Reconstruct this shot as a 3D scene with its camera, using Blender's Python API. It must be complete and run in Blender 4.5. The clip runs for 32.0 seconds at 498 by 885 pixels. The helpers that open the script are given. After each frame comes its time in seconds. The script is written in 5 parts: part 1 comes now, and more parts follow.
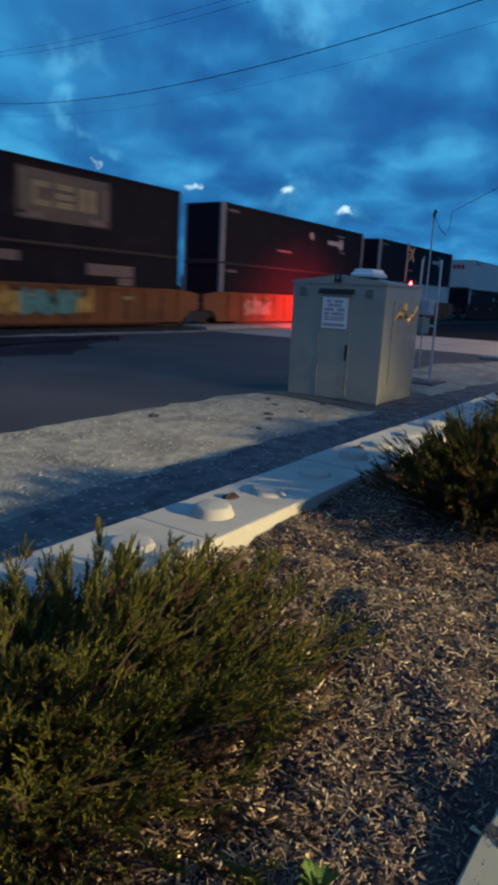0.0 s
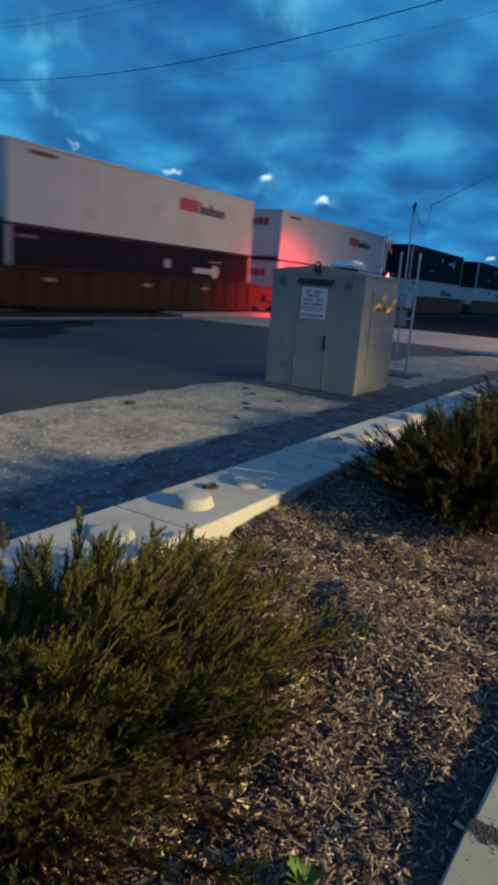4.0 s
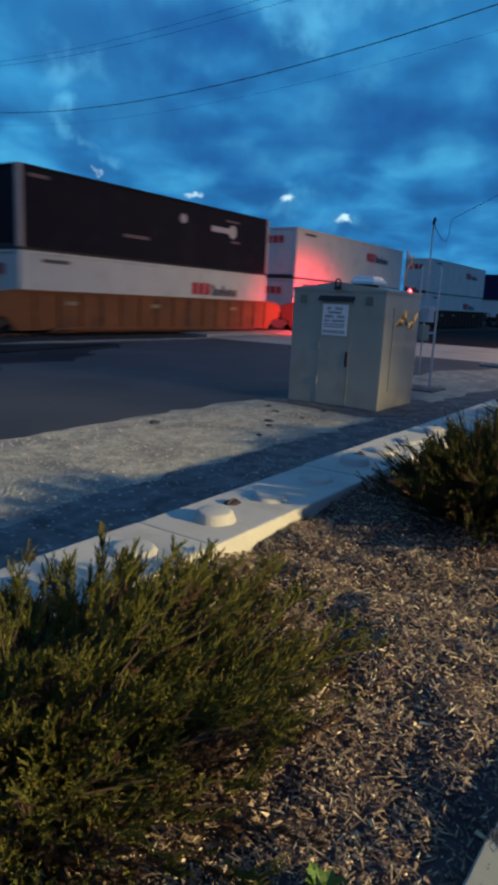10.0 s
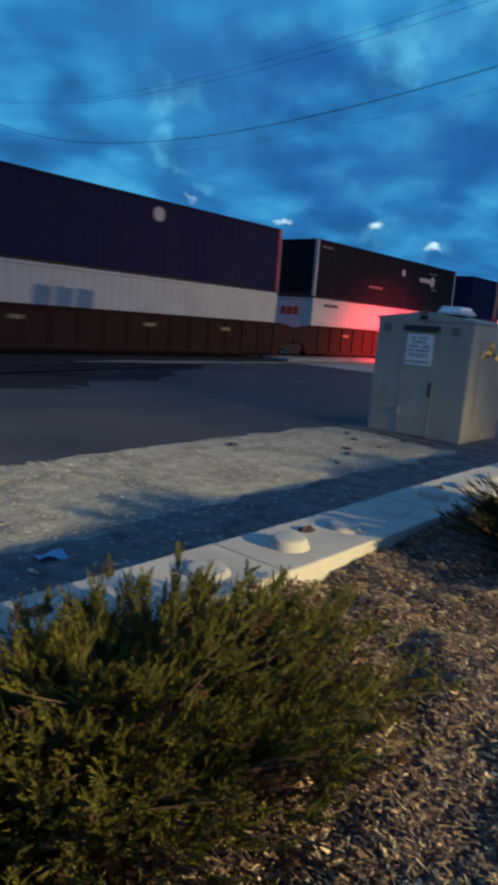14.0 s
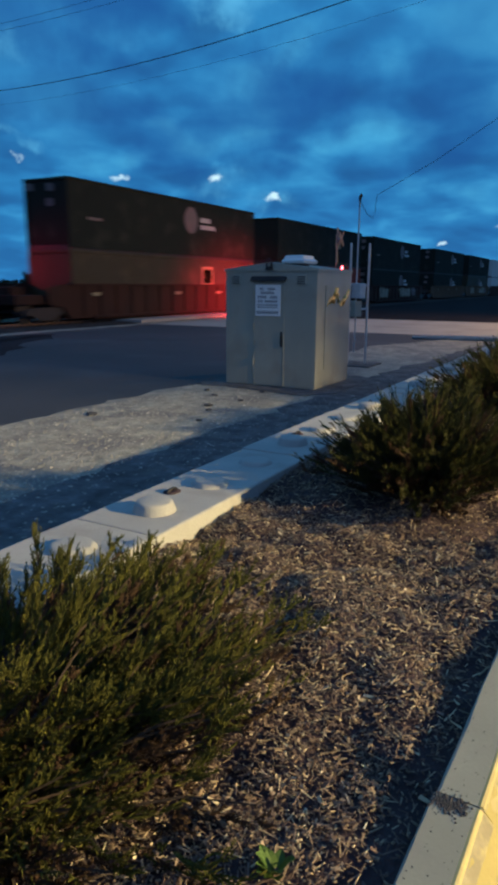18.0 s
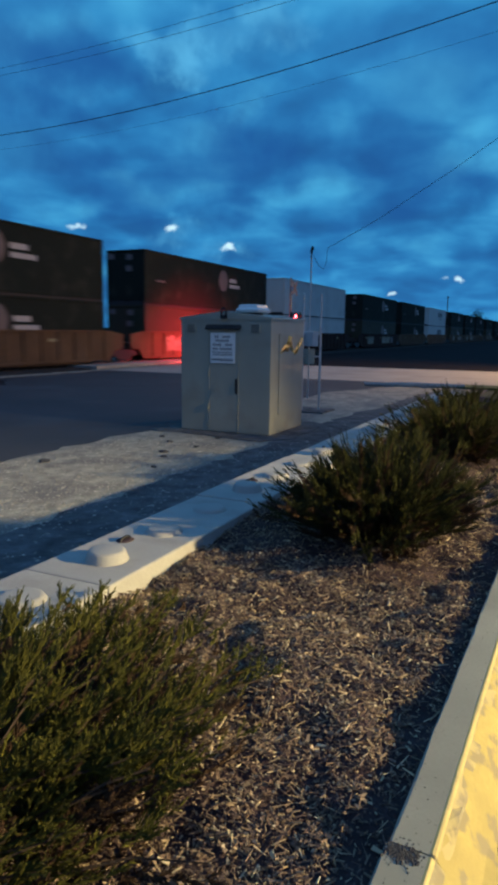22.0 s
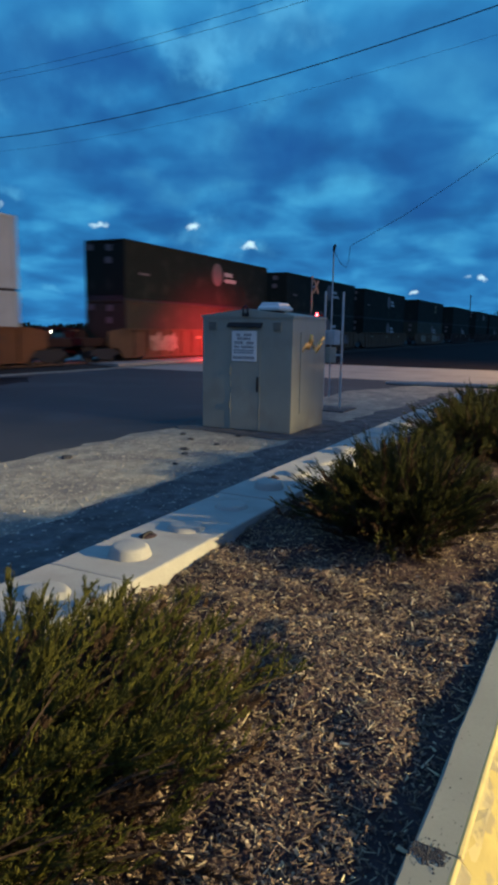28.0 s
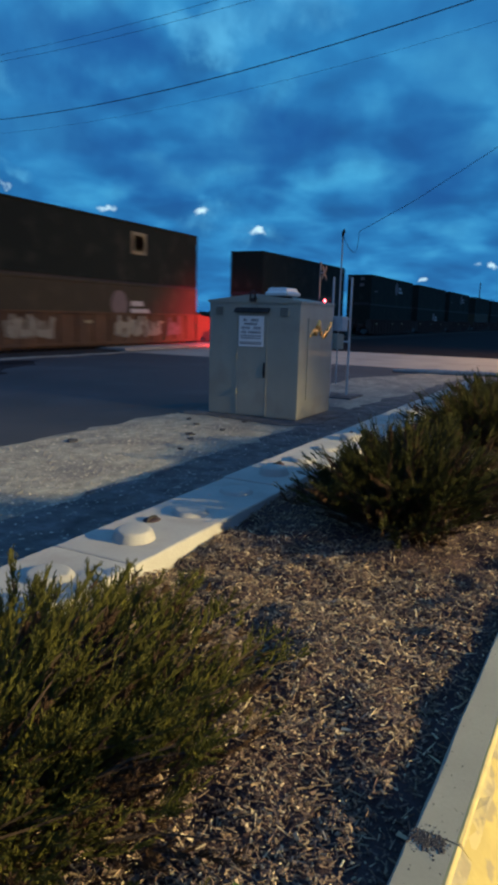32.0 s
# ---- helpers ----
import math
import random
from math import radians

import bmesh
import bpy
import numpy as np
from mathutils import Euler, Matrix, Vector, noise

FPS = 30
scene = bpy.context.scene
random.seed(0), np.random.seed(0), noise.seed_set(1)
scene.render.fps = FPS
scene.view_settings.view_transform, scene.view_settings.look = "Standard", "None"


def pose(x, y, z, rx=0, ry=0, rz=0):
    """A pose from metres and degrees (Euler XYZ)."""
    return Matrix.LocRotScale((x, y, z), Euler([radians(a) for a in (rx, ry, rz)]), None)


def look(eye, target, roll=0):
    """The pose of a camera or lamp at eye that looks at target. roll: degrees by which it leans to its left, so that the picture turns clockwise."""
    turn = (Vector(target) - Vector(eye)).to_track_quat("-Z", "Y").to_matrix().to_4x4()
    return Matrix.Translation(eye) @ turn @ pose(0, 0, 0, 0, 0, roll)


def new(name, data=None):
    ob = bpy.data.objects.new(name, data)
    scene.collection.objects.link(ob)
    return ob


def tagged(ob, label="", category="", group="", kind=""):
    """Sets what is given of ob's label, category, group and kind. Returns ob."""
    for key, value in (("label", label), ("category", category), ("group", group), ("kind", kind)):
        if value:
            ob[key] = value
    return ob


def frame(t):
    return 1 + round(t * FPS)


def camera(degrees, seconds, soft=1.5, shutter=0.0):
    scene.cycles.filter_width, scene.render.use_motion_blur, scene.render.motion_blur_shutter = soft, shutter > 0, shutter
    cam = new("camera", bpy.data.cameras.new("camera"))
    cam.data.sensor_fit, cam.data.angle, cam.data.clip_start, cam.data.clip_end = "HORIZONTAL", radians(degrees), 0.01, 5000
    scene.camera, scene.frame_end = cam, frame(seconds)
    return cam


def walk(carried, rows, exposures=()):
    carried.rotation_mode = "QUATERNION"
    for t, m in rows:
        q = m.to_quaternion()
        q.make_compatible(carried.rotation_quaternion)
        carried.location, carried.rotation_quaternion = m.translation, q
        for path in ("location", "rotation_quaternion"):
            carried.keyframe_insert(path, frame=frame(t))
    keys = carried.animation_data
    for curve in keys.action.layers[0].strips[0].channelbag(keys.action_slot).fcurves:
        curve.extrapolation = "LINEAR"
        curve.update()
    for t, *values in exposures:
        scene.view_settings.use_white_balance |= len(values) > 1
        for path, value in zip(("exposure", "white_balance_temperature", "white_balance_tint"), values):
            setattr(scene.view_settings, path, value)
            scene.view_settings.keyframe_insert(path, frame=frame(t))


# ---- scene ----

PATH = [
    (0, (0.0, 0.0, 1.75), (1.618, 1.091, 1.314), 2.8),
    (0.5, (0.009, -0.004, 1.746), (1.631, 1.078, 1.299), 2.9),
    (1, (0.008, -0.013, 1.75), (1.624, 1.076, 1.301), 2.6),
    (1.5, (0.006, -0.009, 1.753), (1.626, 1.072, 1.298), 2.9),
    (2, (0.011, -0.005, 1.75), (1.62, 1.09, 1.292), 2.9),
    (2.5, (0.009, -0.001, 1.749), (1.621, 1.093, 1.296), 3.0),
    (3, (0.01, 0.028, 1.746), (1.642, 1.089, 1.285), 3.2),
    (3.5, (0.006, 0.068, 1.744), (1.666, 1.08, 1.273), 4.7),
    (5.5, (0.016, -0.014, 1.755), (1.669, 1.034, 1.341), 1.8),
    (6, (0.013, -0.013, 1.75), (1.689, 1.003, 1.351), 1.9),
    (6.5, (0.018, -0.015, 1.742), (1.688, 1.016, 1.357), 1.6),
    (7, (0.021, -0.01, 1.733), (1.724, 0.963, 1.342), 1.3),
    (7.5, (0.021, -0.007, 1.742), (1.736, 0.934, 1.327), 1.2),
    (8, (0.015, -0.004, 1.745), (1.744, 0.877, 1.259), 1.5),
    (8.5, (-0.005, -0.021, 1.761), (1.722, 0.89, 1.33), 2.4),
    (9, (-0.023, -0.026, 1.768), (1.665, 0.958, 1.337), 1.8),
    (9.5, (-0.035, -0.017, 1.77), (1.637, 1.004, 1.369), 3.1),
    (10, (-0.014, 0.004, 1.743), (1.608, 1.098, 1.328), 2.8),
    (10.5, (-0.021, -0.004, 1.748), (1.599, 1.108, 1.374), 2.8),
    (11, (-0.018, -0.004, 1.747), (1.601, 1.117, 1.398), 3.0),
    (11.5, (-0.027, -0.002, 1.751), (1.588, 1.121, 1.388), 2.4),
    (12, (-0.032, -0.005, 1.756), (1.57, 1.135, 1.388), 2.3),
    (12.5, (-0.023, 0.005, 1.748), (1.564, 1.163, 1.376), 2.2),
    (13, (-0.029, -0.006, 1.754), (1.559, 1.157, 1.401), 1.7),
    (13.5, (-0.038, -0.001, 1.751), (1.582, 1.133, 1.448), 2.7),
    (14, (-0.039, -0.004, 1.761), (1.45, 1.283, 1.402), 4.4),
    (14.5, (-0.064, 0.008, 1.777), (1.345, 1.396, 1.48), 4.7),
    (14.8, (-0.04, 0.0, 1.775), (1.437, 1.279, 1.347), -2.1),
    (15, (-0.03, 0.0, 1.775), (1.529, 1.176, 1.341), -3.0),
    (15.2, (-0.03, 0.0, 1.775), (1.587, 1.106, 1.374), -2.3),
    (15.5, (-0.03, 0.0, 1.775), (1.685, 0.996, 1.52), -0.2),
    (17.5, (0.025, -0.02, 1.763), (1.696, 0.95, 1.247), -0.1),
    (18, (0.022, -0.025, 1.759), (1.723, 0.919, 1.298), 0.3),
    (18.5, (0.02, -0.035, 1.762), (1.704, 0.934, 1.288), -0.0),
    (19, (0.012, -0.033, 1.761), (1.696, 0.958, 1.333), 1.5),
    (19.5, (0.034, -0.046, 1.752), (1.753, 0.877, 1.313), 2.6),
    (20, (0.001, -0.062, 1.779), (1.659, 0.972, 1.355), 0.6),
    (20.5, (0.002, -0.054, 1.765), (1.697, 0.958, 1.446), 3.6),
    (21, (0.01, -0.055, 1.77), (1.758, 0.833, 1.375), 0.8),
    (21.5, (0.001, -0.066, 1.776), (1.794, 0.769, 1.476), -0.1),
    (22, (0.004, -0.054, 1.776), (1.789, 0.788, 1.449), 0.7),
    (22.5, (0.01, -0.06, 1.777), (1.787, 0.796, 1.447), 0.5),
    (23, (0.006, -0.058, 1.776), (1.784, 0.793, 1.442), 0.7),
    (23.5, (-0.004, -0.057, 1.779), (1.773, 0.794, 1.431), 0.9),
    (24, (0.001, -0.053, 1.777), (1.776, 0.785, 1.392), 0.9),
    (24.5, (-0.001, -0.055, 1.779), (1.766, 0.803, 1.405), 0.4),
    (25, (0.0, -0.06, 1.782), (1.791, 0.762, 1.441), 1.0),
    (25.5, (0.001, -0.066, 1.781), (1.768, 0.802, 1.429), -0.3),
    (27.5, (-0.002, -0.035, 1.764), (1.757, 0.858, 1.435), 1.1),
    (28, (-0.002, -0.035, 1.767), (1.756, 0.859, 1.435), 0.9),
    (28.5, (-0.002, -0.03, 1.772), (1.745, 0.882, 1.434), 0.6),
    (29, (0.003, -0.023, 1.773), (1.727, 0.938, 1.449), -0.0),
    (29.5, (-0.002, -0.032, 1.776), (1.732, 0.91, 1.456), 1.0),
    (30, (0.013, -0.04, 1.763), (1.753, 0.876, 1.394), 0.5),
    (30.5, (0.018, -0.036, 1.754), (1.771, 0.859, 1.398), 1.7),
    (31, (0.012, -0.027, 1.758), (1.762, 0.872, 1.4), 2.0),
    (31.5, (0.014, -0.029, 1.758), (1.762, 0.875, 1.398), 1.4),
    (32, (0.018, -0.029, 1.756), (1.762, 0.877, 1.383), 1.5),
]
cam = camera(41.0, 32.0, soft=4.0, shutter=0.7)
walk(cam, [(t, look(eye, target, roll)) for t, eye, target, roll in PATH])

# The tracks run along x; y points from the planting bed to the tracks.
TRAIN_SPEED = 18.1          # metres a second, towards -x
GROUND, WALL_TOP, MULCH, KERB_TOP, LOT = 0.0, 0.55, 0.44, 0.50, 0.34
TRACK_Y = 22.02             # centre line of the track
SIDE_Y = 20.8               # near side of the containers


# ---------------------------------------------------------------- world and lights
def make_world():
    w = bpy.data.worlds.new("dusk_sky")
    w.use_nodes = True
    scene.world = w
    nt = w.node_tree
    nt.nodes.clear()
    N, L = nt.nodes.new, nt.links.new

    def math_node(op, a, b=None, c=None):
        n = N("ShaderNodeMath")
        n.operation = op
        for i, v in enumerate((a, b, c)):
            if v is None:
                continue
            if isinstance(v, (int, float)):
                n.inputs[i].default_value = v
            else:
                L(v, n.inputs[i])
        return n.outputs[0]

    def vec(op, a, b=None):
        n = N("ShaderNodeVectorMath")
        n.operation = op
        for i, v in enumerate((a, b)):
            if v is None:
                continue
            if isinstance(v, (tuple, list)):
                n.inputs[i].default_value = v
            else:
                L(v, n.inputs[i])
        return n.outputs["Value"] if op == "DISTANCE" else n.outputs[0]

    def smooth(value, lo, hi, a=0.0, b=1.0):
        n = N("ShaderNodeMapRange")
        n.interpolation_type = "SMOOTHSTEP"
        L(value, n.inputs[0])
        for i, v in enumerate((lo, hi, a, b)):
            n.inputs[i + 1].default_value = v
        return n.outputs[0]

    def mix(fac, a, b, kind="MIX"):
        n = N("ShaderNodeMix")
        n.data_type, n.blend_type = "RGBA", kind
        for s, v in ((n.inputs["Factor"], fac), (n.inputs[6], a), (n.inputs[7], b)):
            if isinstance(v, (tuple, int, float)):
                s.default_value = v
            else:
                L(v, s)
        return n.outputs[2]

    d = N("ShaderNodeTexCoord").outputs["Generated"]
    sep = N("ShaderNodeSeparateXYZ")
    L(d, sep.inputs[0])
    x, y, z = sep.outputs
    zz = math_node("ADD", math_node("MAXIMUM", z, 0.0), 0.26)
    comb = N("ShaderNodeCombineXYZ")
    L(math_node("DIVIDE", x, zz), comb.inputs[0])
    L(math_node("DIVIDE", y, zz), comb.inputs[1])
    plane = comb.outputs[0]

    def clouds(scale, detail, rough, offset, warp=0.6):
        n = N("ShaderNodeTexNoise")
        n.inputs["Scale"].default_value = scale
        n.inputs["Detail"].default_value = detail
        n.inputs["Roughness"].default_value = rough
        n.inputs["Distortion"].default_value = warp
        L(vec("ADD", plane, offset), n.inputs["Vector"])
        return n.outputs[0]

    big = clouds(1.5, 2.0, 0.5, (3.1, 8.2, 0.0), 0.2)
    mid = clouds(4.4, 2.6, 0.40, (1.7, 4.4, 2.0), 0.3)
    fine = clouds(11.0, 4.0, 0.5, (9.0, 0.4, 5.0), 0.2)
    cover = math_node("ADD", math_node("MULTIPLY", big, 0.30),
                      math_node("ADD", math_node("MULTIPLY", mid, 0.60), math_node("MULTIPLY", fine, 0.10)))
    ramp = N("ShaderNodeValToRGB")
    L(cover, ramp.inputs[0])
    stops = ((0.38, (0.014, 0.102, 0.285)), (0.45, (0.017, 0.135, 0.350)), (0.51, (0.022, 0.180, 0.425)),
             (0.57, (0.034, 0.245, 0.510)), (0.66, (0.056, 0.345, 0.615)))
    els = ramp.color_ramp.elements
    while len(els) < len(stops):
        els.new(0.5)
    for e, (p, c) in zip(els, stops):
        e.position, e.color = p, (*c, 1)
    sky = ramp.outputs[0]
    # slightly paler band just above the horizon
    sky = mix(smooth(z, 0.16, 0.0, 0.0, 0.30), sky, (0.028, 0.190, 0.47, 1))
    # thin places in the overcast, where the last daylight shows
    rag = N("ShaderNodeTexNoise")
    rag.inputs["Scale"].default_value, rag.inputs["Detail"].default_value = 34.0, 5.0
    L(d, rag.inputs["Vector"])
    lump = N("ShaderNodeTexNoise")
    lump.inputs["Scale"].default_value, lump.inputs["Detail"].default_value = 11.0, 4.0
    L(d, lump.inputs["Vector"])
    shift = vec("MULTIPLY", vec("SUBTRACT", rag.outputs["Color"], (0.5, 0.5, 0.5)), (0.05, 0.05, 0.035))
    wide = vec("MULTIPLY", vec("SUBTRACT", lump.outputs["Color"], (0.5, 0.5, 0.5)), (0.22, 0.22, 0.16))
    ragged = vec("MULTIPLY", vec("ADD", d, shift), (1.0, 1.0, 2.0))
    torn = vec("MULTIPLY", vec("ADD", vec("ADD", d, shift), wide), (1.0, 1.0, 2.0))
    rents = (((0.8403, 0.5232, 0.1418), 0.0185, 1.0), ((0.8846, 0.4510, 0.1189), 0.0145, 0.9), ((0.7666, 0.6263, 0.1415), 0.016, 0.8),
             ((0.9872, 0.1414, 0.0734), 0.012, 0.8), ((0.9703, 0.2351, 0.0560), 0.009, 0.7), ((0.9831, 0.1675, 0.0745), 0.010, 0.3),
             ((0.6664, 0.7278, 0.1622), 0.008, 0.32))
    # ragged pale streaks and broad cyan thinning of the overcast
    pale = (((0.6615, 0.7267, 0.1851), 0.035, 0.35), ((0.6500, 0.7250, 0.2250), 0.055, 0.60), ((0.6350, 0.7242, 0.2767), 0.07, 0.45),
            ((0.8135, 0.4661, 0.3477), 0.07, 0.55), ((0.7940, 0.4840, 0.3750), 0.08, 0.40), ((0.8440, 0.3800, 0.3760), 0.08, 0.40), ((0.7279, 0.6841, 0.0550), 0.03, 0.35),
            ((0.8846, 0.4510, 0.1189), 0.05, 0.35), ((0.8403, 0.5232, 0.1418), 0.05, 0.30))
    thin = (((0.8791, 0.2655, 0.3959), 0.22, 0.15), ((0.9211, 0.2431, 0.3040), 0.16, 0.08), ((0.8135, 0.4500, 0.3500), 0.14, 0.30),
            ((0.6450, 0.7200, 0.2500), 0.20, 0.35), ((0.6100, 0.7000, 0.3700), 0.20, 0.25), ((0.8600, 0.4900, 0.1250), 0.12, 0.20))
    dark = (((0.8767, 0.4103, 0.2510), 0.17, 0.60), ((0.9393, 0.2371, 0.2478), 0.15, 0.55), ((0.7316, 0.6549, 0.2150), 0.16, 0.50), ((0.6800, 0.6500, 0.3400), 0.20, 0.75),
            ((0.8067, 0.5644, 0.2000), 0.14, 0.55), ((0.8727, 0.4494, 0.2000), 0.14, 0.50), ((0.5402, 0.7770, 0.3231), 0.14, 0.25), ((0.9701, 0.1461, 0.1939), 0.12, 0.45),
            ((0.7523, 0.5779, 0.3163), 0.13, 0.45), ((0.8858, 0.3910, 0.2499), 0.10, 0.40),
            ((0.6953, 0.6444, 0.3183), 0.16, 0.40), ((0.9622, 0.1889, 0.1959), 0.16, 0.45), ((0.9207, 0.2041, 0.3326), 0.18, 0.50), ((0.9882, 0.1288, 0.0828), 0.12, 0.30), ((0.9496, 0.2947, 0.1300), 0.12, 0.40))
    for group, where, tone in ((dark, torn, (0.011, 0.078, 0.275, 1)), (thin, torn, (0.050, 0.34, 0.66, 1)), (pale, torn, (0.12, 0.50, 0.79, 1)), (rents, ragged, (0.60, 0.86, 0.97, 1))):
        for centre, size, amount in group:
            centre = (centre[0], centre[1], centre[2] * 2.0)
            s = smooth(vec("DISTANCE", where, centre), size, size * (0.25 if group is rents else 0.0), 0.0, amount)
            sky = mix(s, sky, tone)
    # away from the evening side the overcast turns darker and greyer
    west = math_node("ADD", math_node("MULTIPLY", x, 0.85), math_node("MULTIPLY", y, 0.53))
    grey = mix(1.0, sky, (1.08, 0.76, 0.84, 1), "MULTIPLY")
    grey = mix(0.60, grey, (0.112, 0.195, 0.390, 1))
    sky = mix(smooth(west, 0.62, -0.05), sky, grey)
    # the land's dark haze below the horizon
    sky = mix(smooth(z, -0.01, -0.05), sky, (0.006, 0.012, 0.025, 1))
    bg = N("ShaderNodeBackground")
    L(sky, bg.inputs["Color"])
    bg.inputs["Strength"].default_value = 1.20
    out = N("ShaderNodeOutputWorld")
    L(bg.outputs[0], out.inputs["Surface"])


make_world()


def lamp(name, kind, eye, target, colour, watts, size=0.15, cone=None, blend=0.5):
    data = bpy.data.lights.new(name, kind)
    data.color, data.energy = colour, watts
    if kind == "SPOT":
        data.shadow_soft_size, data.spot_size, data.spot_blend = size, radians(cone), blend
    elif kind == "POINT":
        data.shadow_soft_size = size
    ob = new(name, data)
    ob.matrix_world = look(eye, target)
    return ob


LOT_LAMP = (7.6, -22.0, 7.4)
STREET_LAMP = (33.0, -5.0, 8.5)
lamp("lot_lamp_bulb", "SPOT", LOT_LAMP, (4.6, -8.5, 0.0), (1.0, 0.765, 0.37), 66000, 0.38, 49, 0.60)
lamp("street_lamp_bulb", "SPOT", STREET_LAMP, (30.7, 4.0, 0.0), (1.0, 0.58, 0.22), 9500, 0.15, 124, 0.7)
lamp("far_flasher_bulb", "SPOT", (19.64, 26.50, 2.70), (22.6, 20.5, 0.4), (1.0, 0.03, 0.05), 420, 0.10, 104, 0.9)
lamp("flasher_bulb", "SPOT", (35.4, 14.85, 2.62), (35.9, 20.8, -1.2), (1.0, 0.03, 0.05), 8000, 0.10, 122, 1.0)


# ---------------------------------------------------------------- materials
def material(name, base, rough=0.6, metal=0.0, vary=0.25, scale=4.0, fine=40.0, bump=0.0, tint=None, tint_scale=1.5, tint_amount=0.0,
             random_piece=0.0, coat=0.0, spec=0.35, spread=None, island=0.0, tint_lo=0.52, tint_hi=0.68):
    """A surface with variation at two scales, wear in patches, and a little relief."""
    m = bpy.data.materials.new(name)
    m.use_nodes = True
    nt = m.node_tree
    N, L = nt.nodes.new, nt.links.new
    b = nt.nodes["Principled BSDF"]
    b.inputs["Roughness"].default_value, b.inputs["Metallic"].default_value = rough, metal
    b.inputs["Coat Weight"].default_value, b.inputs["Specular IOR Level"].default_value = coat, spec
    coord = N("ShaderNodeTexCoord").outputs["Object"]

    def noise_at(s, detail=4.0):
        n = N("ShaderNodeTexNoise")
        n.inputs["Scale"].default_value, n.inputs["Detail"].default_value = s, detail
        L(coord, n.inputs["Vector"])
        return n.outputs[0]

    def mix(fac, a, c, kind="MIX"):
        n = N("ShaderNodeMix")
        n.data_type, n.blend_type = "RGBA", kind
        for s, v in ((n.inputs["Factor"], fac), (n.inputs[6], a), (n.inputs[7], c)):
            if isinstance(v, (tuple, int, float)):
                s.default_value = v
            else:
                L(v, s)
        return n.outputs[2]

    def ranged(v, lo, hi, a, c):
        n = N("ShaderNodeMapRange")
        L(v, n.inputs[0])
        for i, q in enumerate((lo, hi, a, c)):
            n.inputs[i + 1].default_value = q
        return n.outputs[0]

    coarse, small = noise_at(scale), noise_at(fine, 3.0)
    low = tuple(max(0.0, c * (1 - vary)) for c in base) + (1,)
    high = tuple(min(1.0, c * (1 + vary)) for c in base) + (1,)
    colour = mix(ranged(coarse, 0.3, 0.7, 0, 1), low, high)
    colour = mix(ranged(small, 0.3, 0.7, 0.0, 0.5), colour, tuple(c * (1 - vary) for c in base) + (1,))
    if tint:
        patch = noise_at(tint_scale, 6.0)
        colour = mix(ranged(patch, tint_lo, tint_hi, 0, tint_amount), colour, (*tint, 1))
    if random_piece:
        info = N("ShaderNodeObjectInfo").outputs["Random"]
        colour = mix(ranged(info, 0, 1, 0, random_piece), colour, (0.02, 0.02, 0.02, 1))
    if spread:
        r = N("ShaderNodeNewGeometry").outputs["Random Per Island"]
        ramp = N("ShaderNodeValToRGB")
        L(r, ramp.inputs[0])
        els = ramp.color_ramp.elements
        while len(els) < len(spread):
            els.new(0.5)
        for i, (e, c) in enumerate(zip(els, spread)):
            e.position, e.color = i / (len(spread) - 1), (*c, 1)
        colour = mix(0.25, ramp.outputs[0], colour)
    L(colour, b.inputs["Base Color"])
    L(ranged(coarse, 0.3, 0.7, max(0.02, rough - 0.08), min(1, rough + 0.08)), b.inputs["Roughness"])
    if bump:
        n = N("ShaderNodeBump")
        n.inputs["Strength"].default_value, n.inputs["Distance"].default_value = 0.7, bump
        L(small, n.inputs["Height"])
        L(n.outputs[0], b.inputs["Normal"])
    return m


def glowing(name, colour, strength):
    m = bpy.data.materials.new(name)
    m.use_nodes = True
    b = m.node_tree.nodes["Principled BSDF"]
    b.inputs["Base Color"].default_value = (*colour, 1)
    b.inputs["Emission Color"].default_value = (*colour, 1)
    b.inputs["Emission Strength"].default_value = strength
    return m


MAT = {}
MAT["asphalt"] = material("asphalt", (0.054, 0.055, 0.064), 0.85, vary=0.3, scale=0.5, fine=60, bump=0.004, tint=(0.085, 0.088, 0.10), tint_scale=0.35, tint_amount=0.5)
MAT["street"] = material("street_concrete", (0.36, 0.335, 0.30), 0.85, vary=0.15, scale=0.7, fine=30, tint=(0.2, 0.19, 0.18), tint_scale=0.5, tint_amount=0.5)
MAT["gravel"] = material("gravel", (0.345, 0.325, 0.265), 0.9, vary=0.42, scale=5.0, fine=20, bump=0.030, tint=(0.15, 0.145, 0.14), tint_scale=1.3, tint_amount=0.8, tint_lo=0.46, tint_hi=0.64)
MAT["dark_gravel"] = material("dark_gravel", (0.135, 0.135, 0.140), 0.95, vary=0.5, scale=4.0, fine=18, bump=0.04, spec=0.1, tint=(0.17, 0.165, 0.15), tint_scale=2.2, tint_amount=0.5)
MAT["stone"] = material("gravel_stone", (0.45, 0.42, 0.36), 0.85, vary=0.2, scale=9, fine=60, bump=0.002,
                        spread=((0.09, 0.09, 0.085), (0.30, 0.28, 0.24), (0.13, 0.125, 0.12), (0.42, 0.39, 0.33), (0.18, 0.175, 0.16), (0.54, 0.50, 0.43)))
MAT["ballast"] = material("ballast", (0.055, 0.050, 0.048), 0.95, spec=0.1, vary=0.35, scale=1.2, fine=22, bump=0.03)
MAT["field"] = material("field_grass", (0.045, 0.055, 0.025), 0.95, vary=0.4, scale=0.1, fine=6, bump=0.05)
MAT["verge"] = material("verge_grass", (0.05, 0.075, 0.025), 0.95, vary=0.4, scale=1.0, fine=30, bump=0.03)
